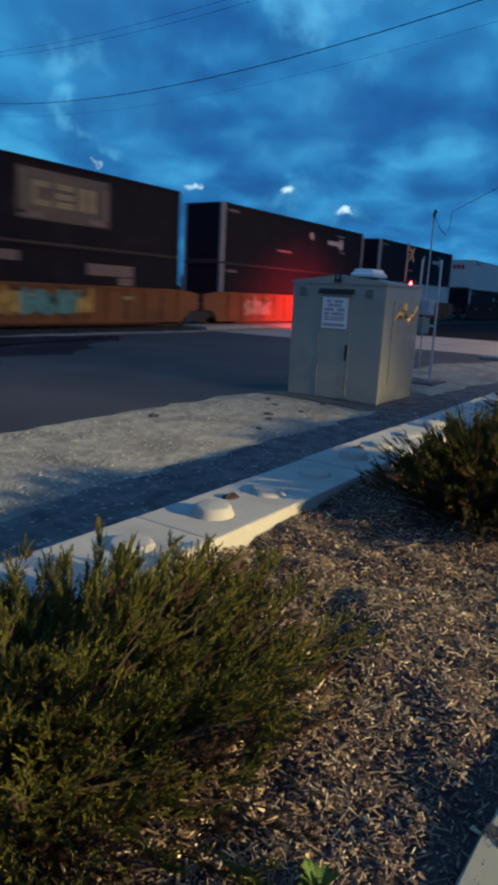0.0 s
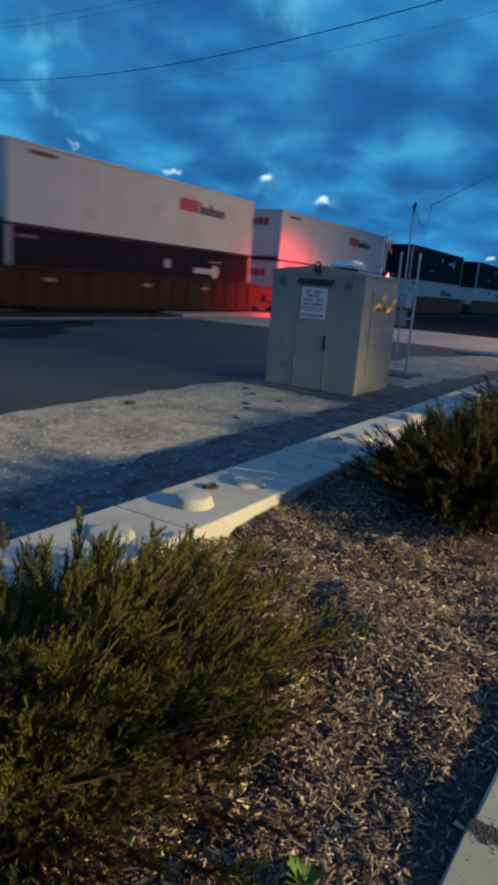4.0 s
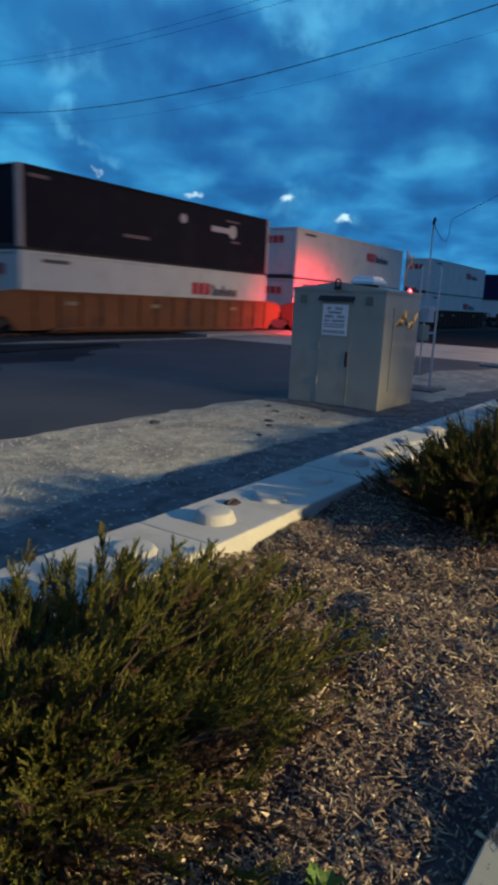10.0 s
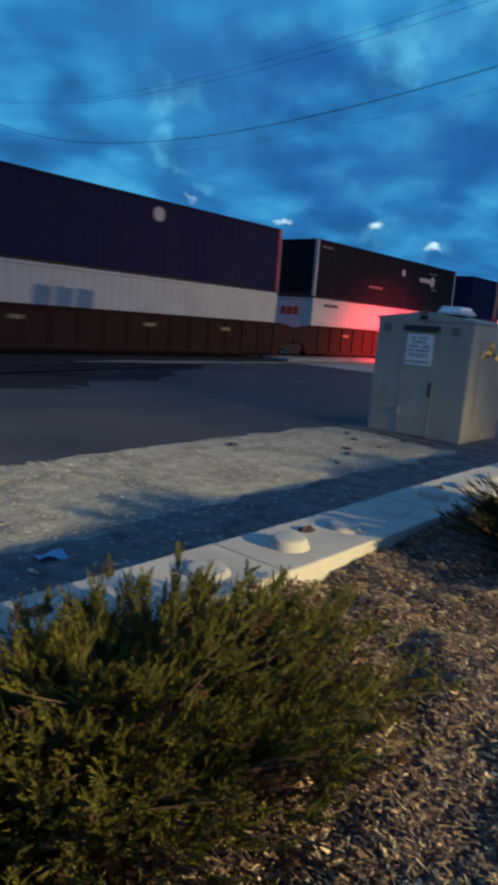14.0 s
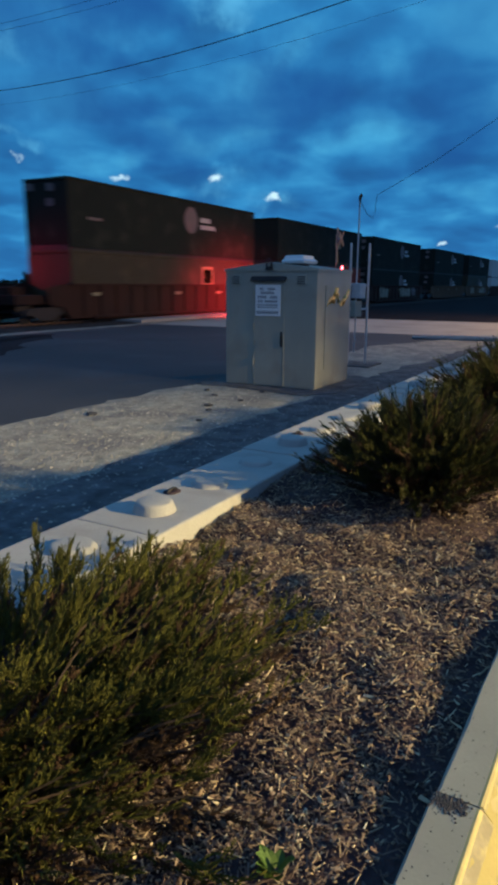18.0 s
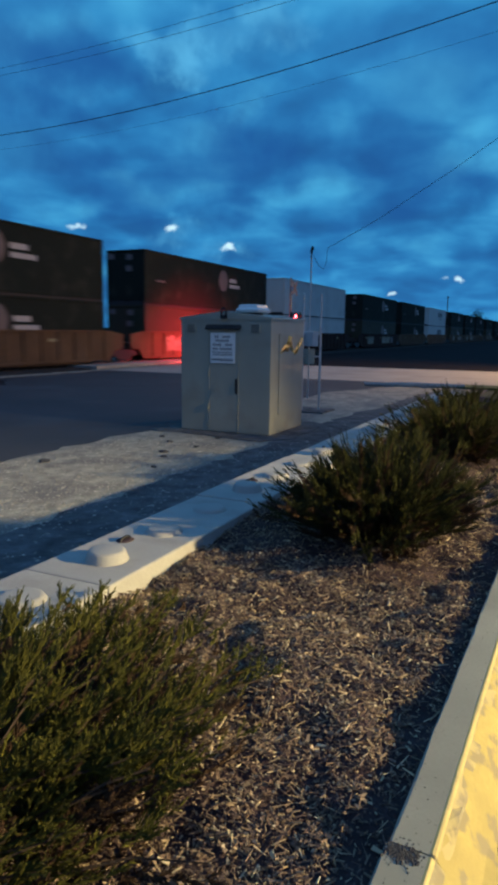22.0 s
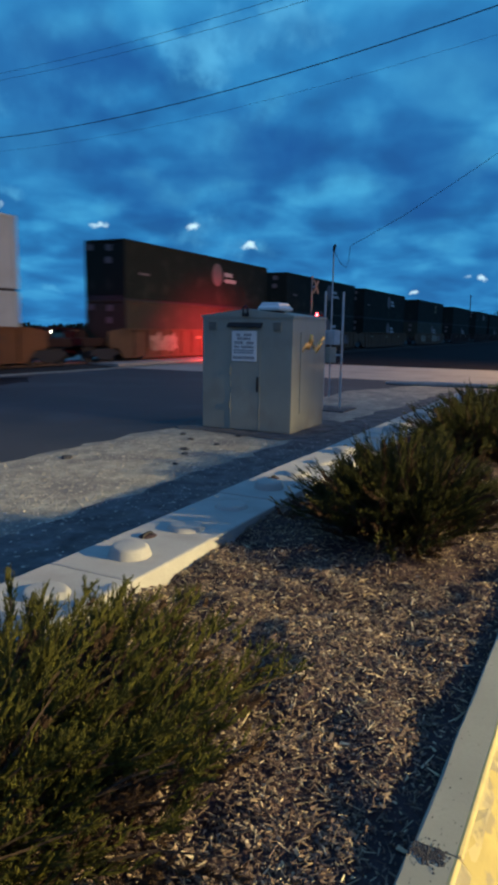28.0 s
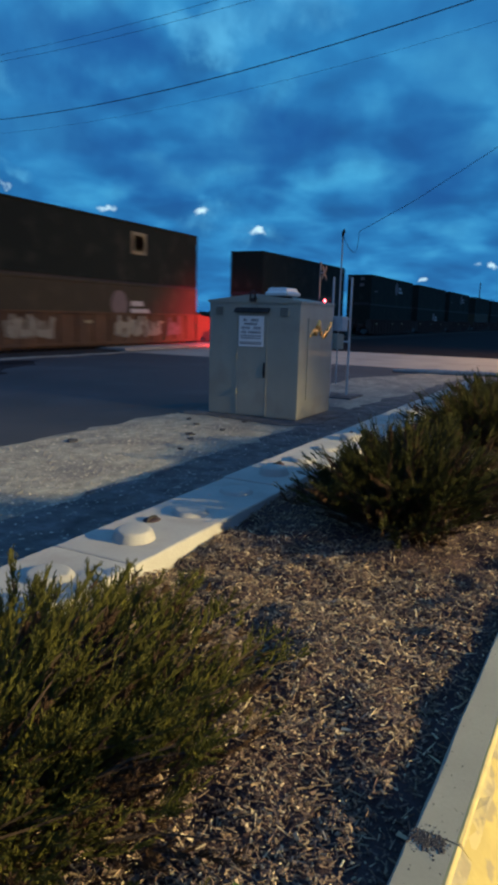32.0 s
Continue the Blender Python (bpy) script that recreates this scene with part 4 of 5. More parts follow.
# ---------------------------------------------------------------- crossing signals
def crossing_signal(x, y, facing, lit):
    """A mast with a crossbuck and flashers; facing is -1 or 1 along y."""
    s = thing("crossing_signal", "railway crossing mast with white crossbuck and lit red flasher", "crossing signal", "crossing signals", m=pose(x, y, 0, 0, 0, 0 if facing < 0 else 180))
    bm = bmesh.new()
    tube(bm, [(0, 0, 0.1), (0, 0, 4.85)], 0.055, 12)
    part("mast", bm, MAT["weathered_mast"], s)
    bm = bmesh.new()
    box(bm, (-0.22, -0.22, 0.0), (0.22, 0.22, 0.14), 0.02)
    part("base", bm, MAT["dark_steel"], s)
    for turn in (45, -45):
        bm = bmesh.new()
        box(bm, (-0.5, -0.012, -0.085), (0.5, 0.012, 0.085), 0.003)
        part("crossbuck_blade", bm, PAINT["mark_pink"], s, m=pose(0, -0.24 - 0.014 * (turn > 0), 4.25, 0, turn, 0))
    bm = bmesh.new()
    tube(bm, [(-0.42, -0.34, 2.70), (0.42, -0.34, 2.70)], 0.03, 8)
    part("cross_arm", bm, MAT["galvanised"], s)
    for reach, z in ((0.34, 2.70), (0.24, 4.25)):
        bm = bmesh.new()
        tube(bm, [(0, 0, z), (0, -reach, z)], 0.03, 8)
        part("bracket", bm, MAT["galvanised"], s)
    for side in (-1, 1):
        for back in (0, 1):
            sgn = -1 if not back else 1
            bm = bmesh.new()
            c = Vector((side * 0.38, -0.34, 2.70))
            ring = [bm.verts.new(c + Vector((0.25 * math.cos(k * math.tau / 24), sgn * 0.10, 0.25 * math.sin(k * math.tau / 24)))) for k in range(24)]
            rim = [bm.verts.new(c + Vector((0.25 * math.cos(k * math.tau / 24), sgn * 0.115, 0.25 * math.sin(k * math.tau / 24)))) for k in range(24)]
            bm.faces.new(ring)
            bm.faces.new(rim)
            for k in range(24):
                bm.faces.new((ring[k], ring[(k + 1) % 24], rim[(k + 1) % 24], rim[k]))
            bmesh.ops.recalc_face_normals(bm, faces=bm.faces[:])
            disc = part("flasher_disc", bm, MAT["dark_steel"], s, "round black backing disc")
            bm = bmesh.new()
            tube(bm, [c + Vector((0, sgn * d, 0)) for d in (0.11, 0.15, 0.19, 0.21)], [0.115, 0.105, 0.07, 0.02], 16)
            part("lens", bm, MAT["red_lens"] if (side == lit) else MAT["dark_lens"], disc, "glowing red lens" if (side == lit) else "unlit red lens")
            bm = bmesh.new()
            for k in range(9):
                a0, a1 = math.pi * k / 9, math.pi * (k + 1) / 9
                q = [c + Vector((r * math.cos(a), sgn * d, r * math.sin(a))) for a, d, r in ((a0, 0.115, 0.12), (a1, 0.115, 0.12), (a1, 0.19 if 2 < k < 6 else 0.15, 0.12), (a0, 0.19 if 2 < k < 6 else 0.15, 0.12))]
                bm.faces.new([bm.verts.new(v) for v in q])
            part("visor", bm, MAT["dark_steel"], disc)
    return s


def street_light(x, y, z, arm, label):
    s = thing("street_lamp", label, "street lamp", m=pose(x, y, 0))
    bm = bmesh.new()
    tube(bm, [(0, -0.2, 0), (0, -0.2, z + 0.1)], [0.09, 0.06], 12)
    part("pole", bm, MAT["galvanised"], s)
    bm = bmesh.new()
    tube(bm, [(0, -0.2, z + 0.05), (0, arm * 0.5, z + 0.22), (0, arm, z + 0.2)], 0.035, 8)
    part("arm", bm, MAT["galvanised"], s)
    bm = bmesh.new()
    box(bm, (-0.16, arm - 0.3, z + 0.13), (0.16, arm + 0.3, z + 0.28), 0.04)
    part("lamp_head", bm, MAT["dark_steel"], s)
    bm = bmesh.new()
    box(bm, (-0.12, arm - 0.22, z + 0.105), (0.12, arm + 0.22, z + 0.128))
    part("lens", bm, MAT["lamp_glow"], s, "glowing amber lens")


def wire(points, radius, label):
    """A hanging cable through three points or more."""
    bm = bmesh.new()
    tube(bm, points, radius, 5, cap=False)
    tagged(new("overhead_wire", mesh_of("overhead_wire", bm, MAT["cable"])), label, "wire", "overhead wires")


def utility_pole(x, y, h, arms=1, yaw=0, half=1.2):
    p = thing("utility_pole", "dark wooden utility pole with cross-arm against the sky", "utility pole", "utility poles", m=pose(x, y, 0, 0, 0, yaw))
    bm = bmesh.new()
    tube(bm, [(0, 0, -0.2), (0, 0, h)], [0.16 * half ** 1.5, 0.10 * half ** 1.5], 10)
    part("pole", bm, MAT["wood_pole"], p)
    for k in range(arms):
        bm = bmesh.new()
        box(bm, (-half, -0.06 * half, h - 0.5 * half - 0.9 * k), (half, 0.06 * half, h - 0.36 * half - 0.9 * k), 0.01)
        arm = part("cross_arm", bm, MAT["wood_pole"], p)
        for q in (-0.88, -0.38, 0.38, 0.88):
            bm = bmesh.new()
            tube(bm, [(q * half, 0, h - 0.37 * half - 0.9 * k), (q * half, 0, h - 0.37 * half + 0.17 - 0.9 * k)], [0.05, 0.035], 8)
            part("insulator", bm, MAT["dark_steel"], arm)


def far_tree(x, y, h, seed, bare=False):
    """A tapered trunk with limbs, and a crown of many small leaves with gaps."""
    rng = np.random.default_rng(seed)
    t = thing("tree", "dark leafy tree far off behind the railway" if not bare else "dark thinly leaved tree far off behind the railway", "tree", "trees along the horizon", m=pose(x, y, -0.03))
    bm = bmesh.new()
    tube(bm, [(0, 0, 0), (0.1, 0, h * 0.35), (0.0, 0.1, h * 0.7)], [h * 0.03, h * 0.022, h * 0.008], 7)
    tips = []
    for i in range(16):
        az, up = rng.uniform(0, 6.28), rng.uniform(0.25, 0.75)
        reach = h * rng.uniform(0.18, 0.36)
        p = Vector((0, 0, h * up))
        q = p + Vector((math.cos(az) * reach, math.sin(az) * reach, h * rng.uniform(0.08, 0.25)))
        tube(bm, [p, p.lerp(q, 0.5) + Vector((0, 0, h * 0.02)), q], [h * 0.010, h * 0.006, h * 0.002], 5)
        tips += [p.lerp(q, 0.6), q, p.lerp(q, 0.85)]
    part("trunk", bm, MAT["bark"], t)
    V, F = [], []
    for tip in tips:
        for k in range(40 if bare else 60):
            c = np.array(tip) + rng.normal(0, h * 0.07, 3)
            a, b = rng.normal(0, h * (0.009 if bare else 0.014), 3), rng.normal(0, h * (0.009 if bare else 0.014), 3)
            n = len(V)
            V += [c - a, c + b, c + a, c - b]
            F.append((n, n + 1, n + 2, n + 3))
    part("crown", quick_mesh("crown", V, F, MAT["leaf_far"]), None, t)


def build_surroundings():
    crossing_signal(36.0, 14.42, -1, -1)
    crossing_signal(20.02, 27.2, 1, 1)
    street_light(LOT_LAMP[0], LOT_LAMP[1] - 0.6, LOT_LAMP[2], 0.6, "tall car-park lamp with a glowing amber head")
    street_light(STREET_LAMP[0], STREET_LAMP[1] - 0.6, STREET_LAMP[2], 0.6, "street lamp with a glowing amber head beside the crossing")
    # kerb return beside the street
    bm = bmesh.new()
    pts = [(22.55, 6.2, 0.06), (22.7, 5.0, 0.07), (23.0, 3.6, 0.07), (23.35, 3.0, 0.07)]
    tube(bm, pts, [0.05, 0.10, 0.10, 0.08], 10)
    tagged(new("kerb_return", mesh_of("kerb_return", bm, MAT["block"])), "pale rounded kerb end where the gravel meets the street", "kerb", kind="structure")
    # wires overhead
    reach = np.linspace(-10, 56.6, 40)
    wire([(17.6 + 0.177 * (y - 2.5), y, 8.95 + 0.0040 * (y - 11.8) ** 2) for y in reach], 0.014, "thick black cable strung high across the tracks")
    wire([(17.6 + 0.177 * (y - 2.5), y, 8.40 + 0.0036 * (y - 11.0) ** 2) for y in reach], 0.0035, "faint thin cable strung below the thick one")
    for side in (0.0, 0.55):
        wire([(17.5 + side + 0.177 * (y - 2.5), y, 10.95 + 0.0026 * (y - 4.6) ** 2) for y in reach], 0.006, "thin black power line high over the bed")
    wire([(14.29, 5.20, 3.50), (14.33, 5.06, 3.24), (14.38, 4.95, 3.16), (14.41, 4.91, 3.30), (14.42, 4.89, 3.62), (14.46, 4.75, 3.70), (14.72, 3.80, 4.25), (15.09, 2.47, 5.15), (16.2, -1.5, 8.0)], 0.0055, "thin service cable with a drip loop at the meter mast")
    for x, y, h in ((16.2, -1.62, 8.4), (15.55, -10.0, 12.4), (27.3, 56.6, 18.9), (95.0, 70.0, 10.0), (170.0, 62.0, 9.5), (225.0, 36.0, 14.0), (60.0, 90.0, 9.5)):
        utility_pole(x, y, h, 1, 90 if y > 60 else 0, 1.8 if h > 18 else 1.2)
    for k, (x, y, h, bare) in enumerate(((235, 31, 8.5, True), (248, 36, 10, True), (222, 27, 7.5, True), (262, 30, 10.5, True), (210, 38, 7, False), (60, 150, 5, False),
                                         (75, 158, 6, False), (92, 150, 5, False), (40, 160, 6, False), (28, 150, 5, False), (110, 165, 6, False), (130, 170, 6, False), (150, 160, 5, False), (180, 150, 7, False))):
        far_tree(x, y, h, 100 + k, bare)
    # far scrub along the horizon
    rng = np.random.default_rng(77)
    V, F = [], []
    for i in range(26000):
        x = rng.uniform(-200, 500)
        base = 172 + 12 * math.sin(x * 0.02)
        top = 2.6 + 1.6 * noise.noise(Vector((x * 0.06, 0, 0))) + 0.8 * noise.noise(Vector((x * 0.3, 3, 0)))
        c = np.array((x, base + rng.normal(0, 3), rng.uniform(0, 1) * top))
        a, b = rng.normal(0, 0.35, 3), rng.normal(0, 0.35, 3)
        n = len(V)
        V += [c - a, c + b, c + a, c - b]
        F.append((n, n + 1, n + 2, n + 3))
    tagged(new("far_scrub", quick_mesh("far_scrub", V, F, MAT["leaf_far"])), "dark line of scrub and hedges on the horizon", "scrub", kind="stuff")
    for x, y, z, mat in ((95.0, 90.0, 0.92, "far_glow"), (151.7, 120.0, 1.33, "far_amber")):
        f = thing("yard_lamp", "small far yard lamp glowing at dusk", "lamp", "far yard lamps", m=pose(x, y, 0))
        bm = bmesh.new()
        tube(bm, [(0, 0, 0), (0, 0, z)], 0.06, 6)
        part("post", bm, MAT["wood_pole"], f)
        bm = bmesh.new()
        bmesh.ops.create_uvsphere(bm, u_segments=10, v_segments=6, radius=0.20, matrix=Matrix.Translation((0, 0, z)))
        part("globe", bm, MAT[mat], f, "glowing lamp globe")


# ---------------------------------------------------------------- the train
BOX_L, BOX_W, BOX_H = 16.15, 2.50, 2.84
LOWER_Z, UPPER_Z = 0.32, 3.265
MOVING = []


def wear(ob, mat):
    """A shared mesh with paint of its own."""
    ob.material_slots[0].link = "OBJECT"
    ob.material_slots[0].material = mat
    return ob


def train_meshes():
    M = {}
    # corrugated walls
    bm = bmesh.new()
    pitch, depth = 0.42, 0.018
    n = int((BOX_L - 0.5) / pitch)
    x0 = (BOX_L - n * pitch) / 2
    line = [(0.06, 0.0)]
    for i in range(n):
        x = x0 + i * pitch
        line += [(x + 0.03, 0.0), (x + 0.10, depth), (x + 0.32, depth), (x + 0.39, 0.0)]
    line += [(BOX_L - 0.06, 0.0)]
    def wall(points, lo, hi):
        a = [bm.verts.new((x, y, lo)) for x, y in points]
        b = [bm.verts.new((x, y, hi)) for x, y in points]
        for i in range(len(points) - 1):
            bm.faces.new((a[i], a[i + 1], b[i + 1], b[i]))
    wall([(x, 0.03 + y) for x, y in line], 0.12, BOX_H - 0.08)
    wall([(x, BOX_W - 0.03 - y) for x, y in reversed(line)], 0.12, BOX_H - 0.08)
    end = [(0.05, BOX_W - 0.05)]
    for i in range(5):
        y = BOX_W - 0.15 - i * 0.45
        end += [(0.05, y), (0.085, y - 0.07), (0.085, y - 0.33), (0.05, y - 0.40)]
    end += [(0.05, 0.05)]
    wall(end, 0.12, BOX_H - 0.08)
    wall([(BOX_L - x, y) for x, y in reversed(end)], 0.12, BOX_H - 0.08)
    for z in (0.12, BOX_H - 0.05):
        bm.faces.new([bm.verts.new(p) for p in ((0.04, 0.03, z), (BOX_L - 0.04, 0.03, z), (BOX_L - 0.04, BOX_W - 0.03, z), (0.04, BOX_W - 0.03, z))])
    M["body"] = mesh_of("body", bm, PAINT["black"])
    for key, lo, hi in (("top_rail", (0, 0, -0.10), (BOX_L, 0.07, 0)), ("bottom_rail", (0, 0, 0), (BOX_L, 0.07, 0.14)),
                        ("corner_post", (0, 0, 0), (0.16, 0.16, BOX_H)), ("end_rail", (0, 0, -0.10), (0.07, BOX_W, 0)),
                        ("door_panel", (0, 0, 0), (0.03, 1.08, BOX_H - 0.34))):
        bm = bmesh.new()
        box(bm, lo, hi, 0.012)
        M[key] = mesh_of(key, bm, PAINT["black"])
    bm = bmesh.new()
    box(bm, (0.0, 0.04, -0.106), (BOX_L, BOX_W - 0.04, 0.13))
    M["base_frame"] = mesh_of("base_frame", bm, MAT["dark_steel"])
    # a well car's side: sill with ribs
    bm = bmesh.new()
    prism(bm, [(-1.45, 1.60), (-1.45, 0.90), (-0.75, 0.82), (-0.25, 0.30), (16.4, 0.30), (16.9, 0.82), (17.6, 0.90), (17.6, 1.60), (17.1, 1.68), (16.5, 1.76), (-0.3, 1.76), (-0.9, 1.68)], 1, 0.0, 0.05)
    for i in range(15):
        x = 0.55 + i * 1.1
        box(bm, (x, -0.06, 0.40), (x + 0.09, 0.01, 1.70))
    box(bm, (-0.2, -0.09, 1.68), (16.4, 0.02, 1.77))
    box(bm, (1.2, -0.09, 0.29), (15.0, 0.02, 0.40))
    M["side_sill"] = mesh_of("side_sill", bm, PAINT["car_orange"])
    bm = bmesh.new()
    box(bm, (-1.3, 0.05, 0.80), (0.0, 2.65, 1.16), 0.03)
    box(bm, (-1.5, 0.9, 0.72), (-0.9, 1.8, 1.0), 0.03)
    M["end_platform"] = mesh_of("end_platform", bm, PAINT["car_orange"])
    bm = bmesh.new()
    box(bm, (-3.05, 0.15, 0.92), (-1.3, 2.45, 1.30), 0.03)
    box(bm, (-3.0, 0.25, 1.30), (-2.9, 0.33, 1.75), 0.01)
    box(bm, (-3.0, 2.25, 1.30), (-2.9, 2.33, 1.75), 0.01)
    box(bm, (-3.0, 0.25, 1.68), (-2.94, 2.33, 1.75), 0.01)
    box(bm, (-2.6, 0.9, 1.28), (-1.9, 1.7, 1.62), 0.05)
    M["end_deck"] = mesh_of("end_deck", bm, PAINT["car_orange"])
    bm = bmesh.new()
    box(bm, (1.2, 0.05, 0.20), (15.0, 2.65, 0.31), 0.02)
    M["well_floor"] = mesh_of("well_floor", bm, PAINT["car_orange"])
    bm = bmesh.new()
    tube(bm, [(0, 0.0, 0), (0, 0.03, 0), (0, 0.03, 0), (0, 0.12, 0)], [0.46, 0.46, 0.42, 0.42], 24)
    M["wheel"] = mesh_of("wheel", bm, MAT["dark_steel"])
    bm = bmesh.new()
    prism(bm, [(-1.2, 0.5), (-1.1, 0.72), (-0.4, 0.80), (0.4, 0.80), (1.1, 0.72), (1.2, 0.5), (0.8, 0.5), (0.35, 0.28), (-0.35, 0.28), (-0.8, 0.5)], 1, 0.0, 0.14)
    M["truck_frame"] = mesh_of("truck_frame", bm, MAT["dark_steel"])
    bm = bmesh.new()
    tube(bm, [(0, 0.2, 0), (0, 2.0, 0)], 0.08, 10)
    M["axle"] = mesh_of("axle", bm, MAT["dark_steel"])
    bm = bmesh.new()
    box(bm, (-1.6, -0.14, 0.78), (1.6, 0.14, 0.98), 0.03)
    M["coupler"] = mesh_of("coupler", bm, MAT["dark_steel"])
    for key, w, h in (("bar", 1.0, 1.0),):
        bm = bmesh.new()
        box(bm, (0, -0.004, 0), (w, 0.004, h))
        M[key] = mesh_of(key, bm, PAINT["mark_white"])
    bm = bmesh.new()
    tube(bm, [(0, -0.004, 0), (0, 0.004, 0)], 0.5, 28)
    M["disc"] = mesh_of("disc", bm, PAINT["mark_white"])
    return M


LOOKS = {"black": "black corrugated", "white": "off-white corrugated", "navy": "navy blue corrugated", "green": "dark green corrugated", "olive": "faded olive corrugated", "orange": "orange-red corrugated"}


def container(M, x, z, paint, marks, post, where):
    label = f"{LOOKS[paint]} steel shipping container {where}"
    c = thing("shipping_container", label, "container", "containers on the train", m=pose(x, SIDE_Y, z))
    c.name = "shipping_container"
    P = PAINT[paint]
    post_paint = PAINT[post] if post else P
    wear(part("body", M["body"], None, c), P)
    for y in (0.0, BOX_W - 0.07):
        wear(part("top_rail", M["top_rail"], None, c, m=pose(0, y, BOX_H)), P)
        wear(part("bottom_rail", M["bottom_rail"], None, c, m=pose(0, y, 0)), P)
    for ex in (0.0, BOX_L - 0.07):
        wear(part("end_rail", M["end_rail"], None, c, m=pose(ex, 0, BOX_H + 0.001)), P)
    for px in (-0.004, BOX_L - 0.156):
        for py in (-0.004, BOX_W - 0.156):
            wear(part("corner_post", M["corner_post"], None, c, "pale grey corner post" if post == "grey" else ("red corner post" if post else ""), m=pose(px, py, 0)), post_paint)
    if z > 2:
        part("base_frame", M["base_frame"], None, c, "dark steel base frame")
    for y in (0.17, 1.26):
        wear(part("door_panel", M["door_panel"], None, c, m=pose(0.015, y, 0.16)), P)

    def mark(kind, x0, z0, w, h, colour, turn=0):
        if kind == "disc":
            o = part("logo_disc", M["disc"], None, c, m=pose(x0, 0.022, z0) @ Matrix.Diagonal((w, 1, h, 1)))
        else:
            o = part("logo_bar", M["bar"], None, c, m=pose(x0, 0.022, z0, 0, turn, 0) @ Matrix.Diagonal((w, 1, h, 1)))
        wear(o, PAINT[colour])

    if marks == "redblack":        # red word and dark word
        for k in range(3):
            mark("bar", 9.75 + k * 0.50, 1.62, 0.40, 0.56, "mark_red")
        for k in range(8):
            mark("bar", 11.3 + k * 0.27, 1.60, 0.20, 0.34 if k not in (0, 3) else 0.52, "mark_dark")
        mark("bar", 1.0, 2.45, 1.3, 0.14, "mark_dark")
        for k in range(3):
            o = part("logo_bar", M["bar"], None, c, m=pose(-0.02, 1.75 - k * 0.42, 1.95, 0, 0, 90) @ Matrix.Diagonal((0.32, 1, 0.42, 1)))
            wear(o, PAINT["mark_red"])
    elif marks == "whitemark":     # small pale word with a square sign
        mark("bar", 11.1, 1.72, 1.5, 0.26, "mark_white")
        mark("disc", 12.85, 1.84, 0.66, 0.66, "mark_white")
        mark("bar", 12.3, 2.28, 1.1, 0.10, "mark_pink")
        mark("bar", 12.75, 1.30, 0.75, 0.12, "mark_pink")
        mark("disc", 9.0, 2.05, 0.42, 0.42, "mark_white")
        mark("bar", 5.2, 0.85, 1.5, 0.13, "mark_pink")
        mark("bar", 0.45, 2.45, 0.9, 0.12, "mark_pink")
    elif marks == "circle":        # pale disc with a short two-line word
        mark("disc", 9.2, 1.82, 1.25, 1.35, "mark_pink")
        mark("bar", 10.1, 1.78, 1.0, 0.24, "mark_white")
        mark("bar", 10.1, 1.42, 1.5, 0.22, "mark_white")
        mark("bar", 1.2, 1.2, 0.9, 0.12, "mark_pink")
        for yy, zz in ((0.3, 2.3), (0.35, 1.7), (1.5, 2.35)):
            o = part("logo_bar", M["bar"], None, c, m=pose(-0.02, yy + 0.45, zz, 0, 0, 90) @ Matrix.Diagonal((0.4, 1, 0.3, 1)))
            wear(o, PAINT["mark_pink"])
    elif marks == "square":        # pale square sign
        mark("bar", 10.2, 1.35, 1.15, 1.05, "mark_gold")
        mark("bar", 10.35, 1.5, 0.85, 0.75, paint)
        mark("bar", 10.55, 1.68, 0.4, 0.4, "mark_pink")
    elif marks == "blue":          # blue emblem of three slanted blocks over a bar
        for k in range(3):
            mark("bar", 3.2 + k * 0.86, 1.40, 0.70, 0.74, "mark_blue", 5)
        mark("bar", 3.3, 1.02, 2.4, 0.24, "mark_blue")
        mark("bar", 1.1, 2.30, 0.8, 0.14, "mark_dark")
    elif marks == "dots":          # two small pale signs
        mark("disc", 1.2, 1.8, 0.5, 0.5, "mark_white")
        mark("disc", 8.6, 2.3, 0.55, 0.55, "mark_white")
    elif marks == "slant":         # dark slanted word
        for k in range(5):
            mark("bar", 8.2 + k * 0.85, 1.5, 0.62, 0.80, "mark_dark", 4)
        mark("bar", 9.6, 1.1, 2.2, 0.22, "mark_white")
        mark("bar", 9.6, 1.1, 2.2, 0.16, "mark_dark")
    elif marks == "big":           # large weathered pale emblem
        mark("bar", 7.4, 0.75, 4.4, 1.75, "mark_dark")
        for x0, z0, w, h, tone in ((8.0, 1.25, 0.25, 0.85, "mark_gold"), (8.2, 1.90, 0.65, 0.20, "mark_gold"), (8.2, 1.25, 0.65, 0.20, "mark_gold"), (9.1, 1.25, 0.85, 0.22, "mark_gold"),
                                   (9.1, 1.57, 0.85, 0.20, "mark_gold"), (9.1, 1.90, 0.85, 0.20, "mark_gold"), (10.2, 1.25, 0.35, 0.85, "mark_gold"), (10.7, 1.25, 0.35, 0.85, "mark_gold"),
                                   (7.5, 0.82, 1.0, 0.20, "mark_pink"), (7.5, 0.9, 0.22, 1.5, "mark_pink"), (10.8, 0.82, 0.9, 0.20, "mark_pink"), (11.5, 0.9, 0.22, 1.3, "mark_pink")):
            o = part("logo_bar", M["bar"], None, c, m=pose(x0, 0.012, z0) @ Matrix.Diagonal((w, 1, h, 1)))
            wear(o, PAINT[tone])
        mark("bar", 1.0, 2.2, 1.8, 0.16, "mark_pink")
    elif marks == "word":          # small pale words
        mark("bar", 10.6, 1.85, 2.6, 0.45, "mark_pink")
        mark("bar", 12.3, 1.5, 0.9, 0.3, "mark_pink")
        mark("bar", 6.5, 2.2, 0.9, 0.35, "mark_pink")
